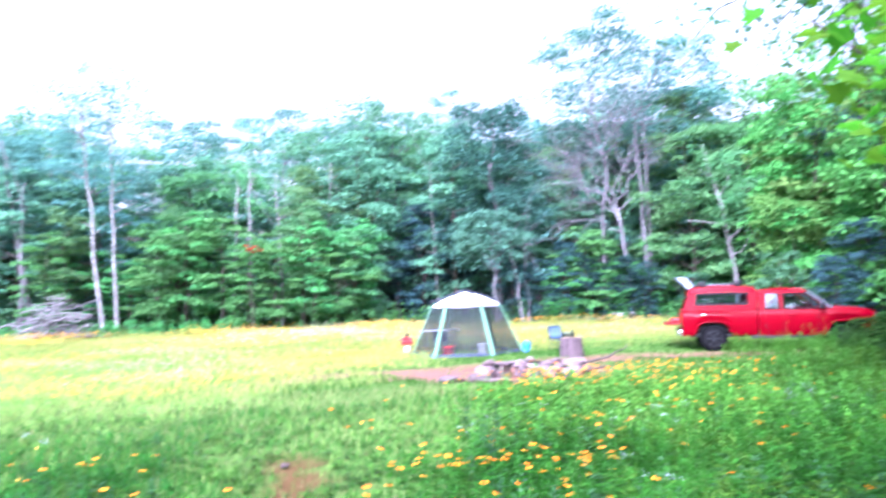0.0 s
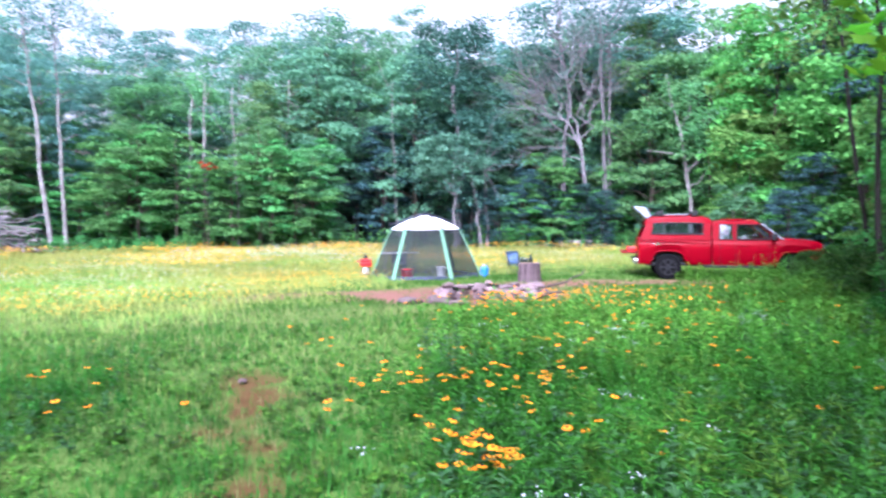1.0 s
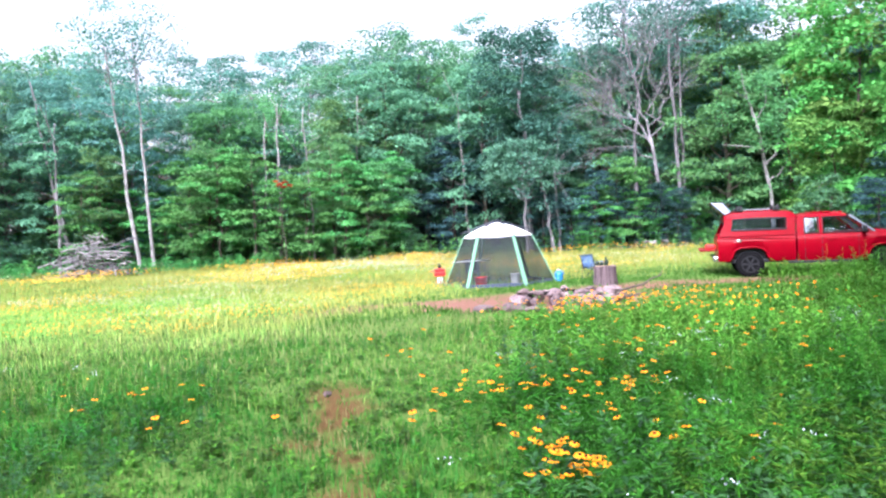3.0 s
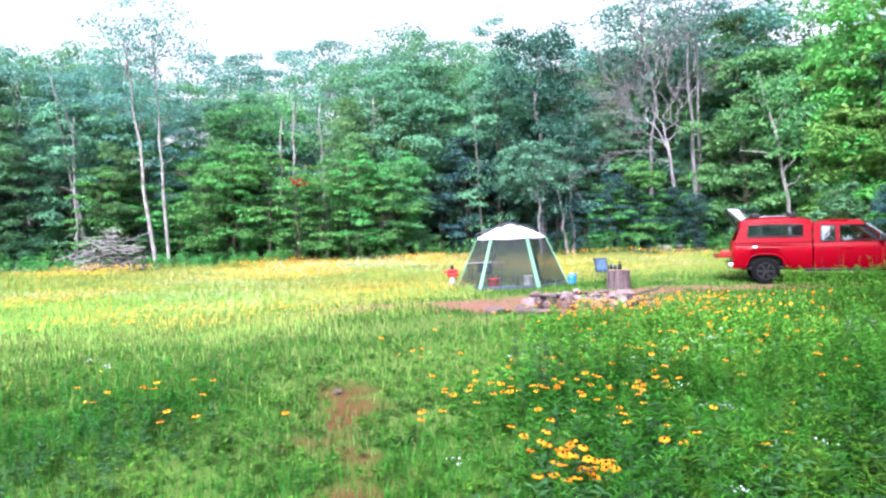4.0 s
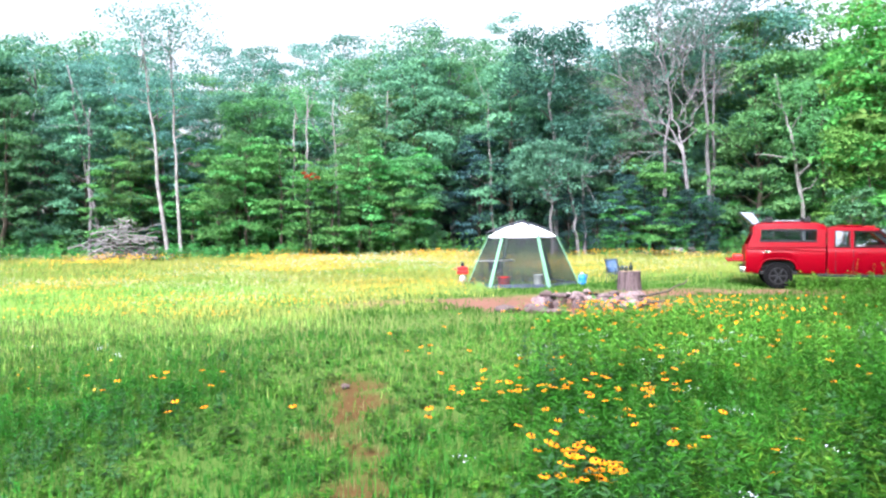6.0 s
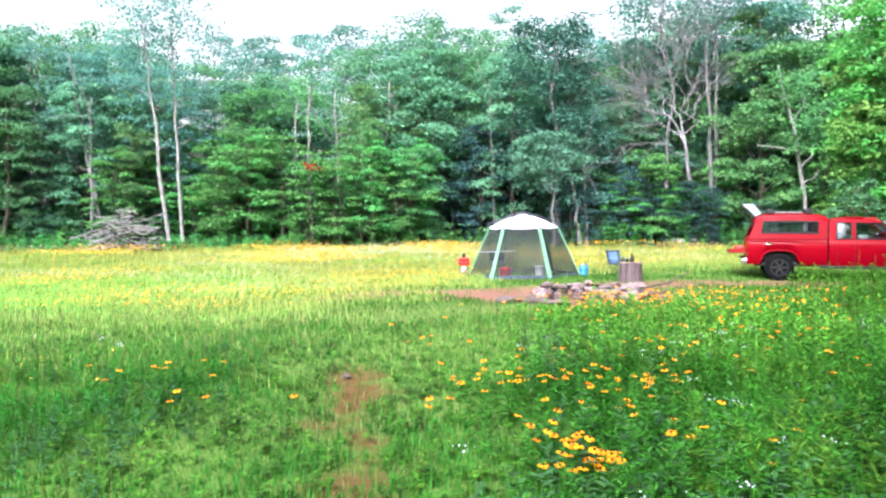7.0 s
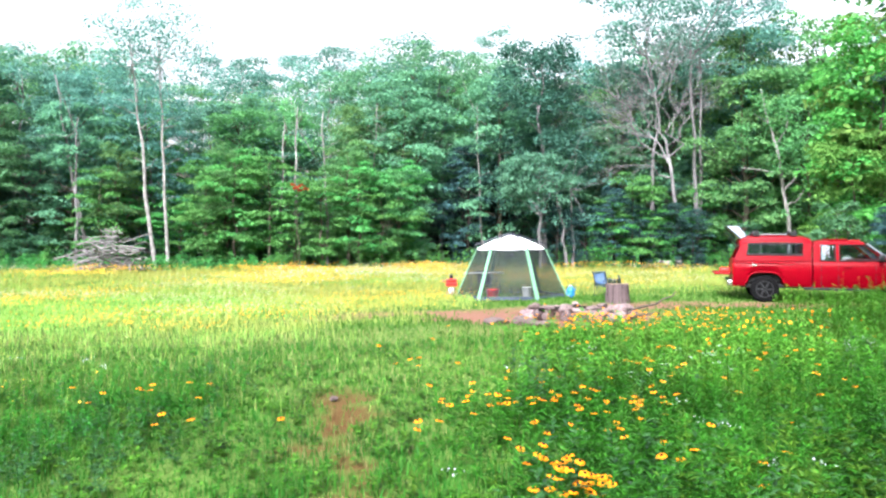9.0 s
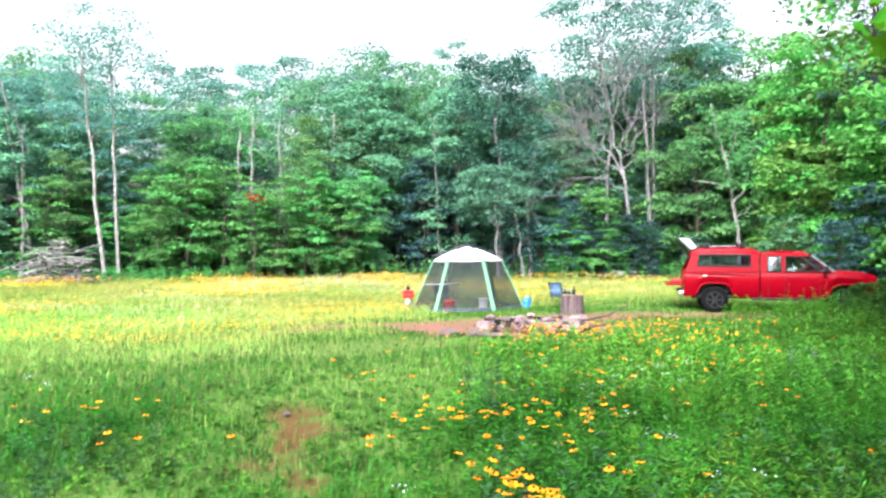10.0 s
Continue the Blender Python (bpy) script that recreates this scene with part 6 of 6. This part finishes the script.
# ---- brush pile at the forest edge ----
def build_brush(x, y):
    rng = np.random.default_rng(21)
    t = thing("brush_pile", pose(x, y, gz(x, y)), "pile of bare grey dead branches at the forest edge", "brush pile")
    for k in range(70):
        u = rng.uniform(-1.0, 1.0)
        hump = 2.0 * (1 - u * u) ** 0.7
        c = np.array([u * 1.45 - 0.05, rng.normal() * 0.45, rng.uniform(0.05, 1.0) * hump])
        a = rng.choice([0.0, math.pi]) + rng.normal() * 0.6
        d = np.array([math.cos(a), math.sin(a), rng.normal() * 0.22 - 0.12 * math.cos(a) * u]) * rng.uniform(0.6, 1.5)
        lo, hi = c - d, c + d
        lo[2], hi[2] = max(0.03, lo[2]), max(0.03, hi[2])
        v, f = tube(wander(rng, lo, hi, 7, 0.09), rng.uniform(0.02, 0.06) * np.linspace(1, 0.25, 7), 5)
        part("branch", arr_mesh("branch", v, f, flat=False), M["bark_pale"] if k % 3 else M["bark_grey"], t)


build_brush(-15.55, 36.6)
for x, y, a in ((12.8, 38.2, 10), (12.2, 38.4, -40)):
    r = np.random.default_rng(int(x * 10))
    v, f = tube(wander(r, (-0.6, 0, 0.12), (0.6, 0.1, 0.14), 6, 0.02), [0.13] * 6, 9, 0.05, r)
    o = part("fallen_log", arr_mesh("fallen_log", v, f, flat=False), M["bark_pale"])
    o.matrix_basis = pose(x, y, gz(x, y) + 0.25, 0, 0, a)
    tagged(o, "short pale fallen log at the forest edge", "log", "logs at the forest edge")


# ---- trees close to the camera ----
def maple_leaf():
    out = [(0, 0), (0.22, -0.08), (0.46, 0.06), (0.34, 0.16), (0.5, 0.46), (0.28, 0.42), (0.22, 0.5), (0.14, 0.62), (0.0, 1.0), (-0.14, 0.62), (-0.22, 0.5), (-0.28, 0.42), (-0.5, 0.46), (-0.34, 0.16), (-0.46, 0.06), (-0.22, -0.08)]
    bm = bmesh.new()
    mid = bm.verts.new((0, 0.35, 0.03))
    vs = [bm.verts.new((x, y, -0.12 * (x * x + max(0, y - 0.4) ** 2) * 2)) for x, y in out]
    for a, b in zip(vs, vs[1:] + vs[:1]):
        bm.faces.new((mid, a, b))
    me = bpy.data.meshes.new("leaf")
    bm.to_mesh(me)
    bm.free()
    me.materials.append(M["leaf_near"])
    return me


def build_near_maple(x, y):
    """A maple at the edge of the weeds whose lowest bough reaches over the lane."""
    rng = np.random.default_rng(31)
    t = thing("maple_tree", pose(x, y, gz(x, y) - 0.05), "near maple with a dark trunk and a low leafy bough", "tree", "flank trees")
    spine = wander(rng, (0, 0, -0.1), (0.3, 0.4, 8.5), 9, 0.06)
    v, f = tube(spine, 0.2 * np.linspace(1.2, 0.3, 9), 10, 0.06, rng)
    part("trunk", arr_mesh("trunk", v, f, flat=False), M["bark_dark"], t)
    leaf = maple_leaf()
    g0 = gz(x, y) - 0.05
    tips = [(1.30 - x, 1.85 - y, 2.56 - g0), (1.62 - x, 1.95 - y, 2.26 - g0), (1.75 - x, 2.35 - y, 2.86 - g0), (2.0 - x, 2.1 - y, 2.46 - g0)]
    k = 0
    for n_, tip in enumerate(tips):
        main = wander(rng, (0.05, 0.05, 3.3 + 0.2 * n_), tip, 8, 0.06)
        v, f = tube(main, 0.035 * np.linspace(1, 0.12, 8), 6)
        bough = part("bough", arr_mesh("bough", v, f, flat=False), M["bark"], t)
        for j in range((70, 85, 85, 75)[n_]):
            i = 7.0 - abs(rng.normal()) * 1.5
            i = min(6.99, max(1.5, i))
            p = main[int(i)] + (main[min(7, int(i) + 1)] - main[int(i)]) * (i - int(i)) + rng.normal(size=3).clip(-1.5, 1.5) * [0.10, 0.13, 0.07]
            s = rng.uniform(0.065, 0.115)
            o = part("leaf", leaf, None, bough)
            o.matrix_basis = pose(*p, rng.normal() * 28 + 15, rng.normal() * 28, rng.uniform(0, 360)) @ Matrix.Diagonal((s, s, s, 1))
    C = rng.normal(size=(70, 3)) * [1.7, 1.7, 1.6] + [0.6, 0.6, 6.2]
    C[:, 2] = np.maximum(C[:, 2], 3.4)
    C[:, 0] = np.maximum(C[:, 0], 0.95 * (y + C[:, 1]) - x)
    d = rng.normal(size=(70, 80, 3)) * [0.45, 0.45, 0.22]
    lv, lf = leaves((C[:, None] + d).reshape(-1, 3), rng.normal(size=(5600, 3)) * 0.45 + [0, 0, 0.8], 0.12 * rng.uniform(0.6, 1.2, 5600), rng, 0.8)
    part("crown", arr_mesh("crown", lv, lf), M["leaf_near"], t)
    # high outer boughs with small leaves, dark against the sky
    wood, C = [], []
    for k in range(18):
        tip = np.array([rng.uniform(3.6, 6.6) - x, rng.uniform(8.0, 9.2) - y, rng.uniform(4.7, 6.6)])
        main = wander(rng, (0.2, 0.25, 6.0 + 0.07 * k), tip, 8, 0.08)
        wood.append(tube(main, 0.03 * np.linspace(1, 0.2, 8), 5))
        for p in main[3:]:
            C.append(p + rng.normal(size=(4, 3)) * [0.3, 0.3, 0.18])
    v, f = grafted(wood)
    part("high_bough", arr_mesh("high_bough", v, f, flat=False), M["bark_dark"], t)
    C = np.concatenate(C)
    m_ = len(C)
    d = rng.normal(size=(m_, 9, 3)) * [0.16, 0.16, 0.07]
    lv, lf = leaves((C[:, None] + d).reshape(-1, 3), rng.normal(size=(m_ * 9, 3)) * 0.4 + [0, 0, 0.9], 0.10 * rng.uniform(0.6, 1.2, m_ * 9), rng, 0.8)
    part("high_spray", arr_mesh("high_spray", lv, lf), M["leaf_mid"], t)
    # drooping inner sprays below the crown
    C = np.array([-1.0, -1.9, 3.1]) + rng.normal(size=(26, 3)) * [0.7, 0.7, 0.4]
    C[:, 0] = np.maximum(C[:, 0], 1.0 * (y + C[:, 1]) - x)
    d = rng.normal(size=(26, 50, 3)) * [0.3, 0.3, 0.16]
    lv, lf = leaves((C[:, None] + d).reshape(-1, 3), rng.normal(size=(1300, 3)) * 0.5 + [0, 0, 0.8], 0.11 * rng.uniform(0.6, 1.2, 1300), rng, 0.8)
    part("low_spray", arr_mesh("low_spray", lv, lf), M["leaf_near"], t)


build_near_maple(6.25, 6.35)
o = tall_trunk("maple_tree", 8.4, 10.0, 7.5, 0.09, (0.1, 0.2), "slim dark trunk with a yellow paint mark in the thicket", 51, M["bark_dark"], 10, 2, M["leaf_flank"])
o["group"] = "flank trees"
v, f = tube([(0.0, 0.0, 1.45), (0.01, 0.01, 2.0), (0.02, 0.02, 2.75)], [0.105, 0.10, 0.085], 12, 0.1, np.random.default_rng(3))
part("paint_band", arr_mesh("paint_band", v, f, flat=False), M["bark_yellow"], o, "yellow paint mark round the trunk")
for x, y, h, r, lean, label, seed, key in ((8.25, 10.3, 8.0, 0.05, (-0.3, 0.1), "slim dark trunk in the shaded thicket", 56, "bark_dark"), (9.5, 10.7, 9.0, 0.17, (0.2, 0.2), "broad flaking reddish-brown trunk in the thicket", 57, "bark_flaking"), (10.55, 13.4, 8.5, 0.05, (-1.0, 0.4), "slim leaning dark trunk among young maples", 58, "bark_dark")):
    o = tall_trunk("maple_tree", x, y, h, r, lean, label, seed, M[key], 14, 3, M["leaf_flank"])
    o["group"] = "flank trees"


def build_pine(x, y, h):
    """A thin dark pine: tiers of bare boughs with flat needle sprays at their ends."""
    rng = np.random.default_rng(59)
    t = thing("pine_tree", pose(x, y, gz(x, y) - 0.05), "dark thin pine with flat tiers of needles", "tree", "flank trees")
    v, f = tube(wander(rng, (0, 0, -0.1), (0.2, 0.1, h), 9, 0.03), 0.11 * np.linspace(1.1, 0.2, 9), 8, 0.05, rng)
    part("trunk", arr_mesh("trunk", v, f, flat=False), M["bark_dark"], t)
    C = []
    for k in range(34):
        z = rng.uniform(7.0, h - 0.2)
        a, length = rng.uniform(0, math.tau), rng.uniform(1.6, 3.6) * (1.15 - 0.6 * z / h)
        tip = np.array([0.1 + math.cos(a) * length, 0.05 + math.sin(a) * length, z + rng.uniform(-0.1, 0.35)])
        run = wander(rng, (0.1, 0.05, z), tip, 6, 0.05)
        v, f = tube(run, 0.022 * np.linspace(1, 0.25, 6), 5)
        part("bough", arr_mesh("bough", v, f, flat=False), M["bark_dark"], t)
        C.append(run[2:] + rng.normal(size=(4, 3)) * [0.12, 0.12, 0.04])
    C = np.concatenate(C)
    d = rng.normal(size=(len(C), 46, 3)) * [0.3, 0.3, 0.07]
    lv, lf = leaves((C[:, None] + d).reshape(-1, 3), rng.normal(size=(len(C) * 46, 3)) * 0.5 + [0, 0, 0.8], 0.16 * rng.uniform(0.6, 1.3, len(C) * 46), rng, 0.25)
    part("needles", arr_mesh("needles", lv, lf), M["leaf_dark"], t)


build_pine(19.3, 27.7, 15.0)
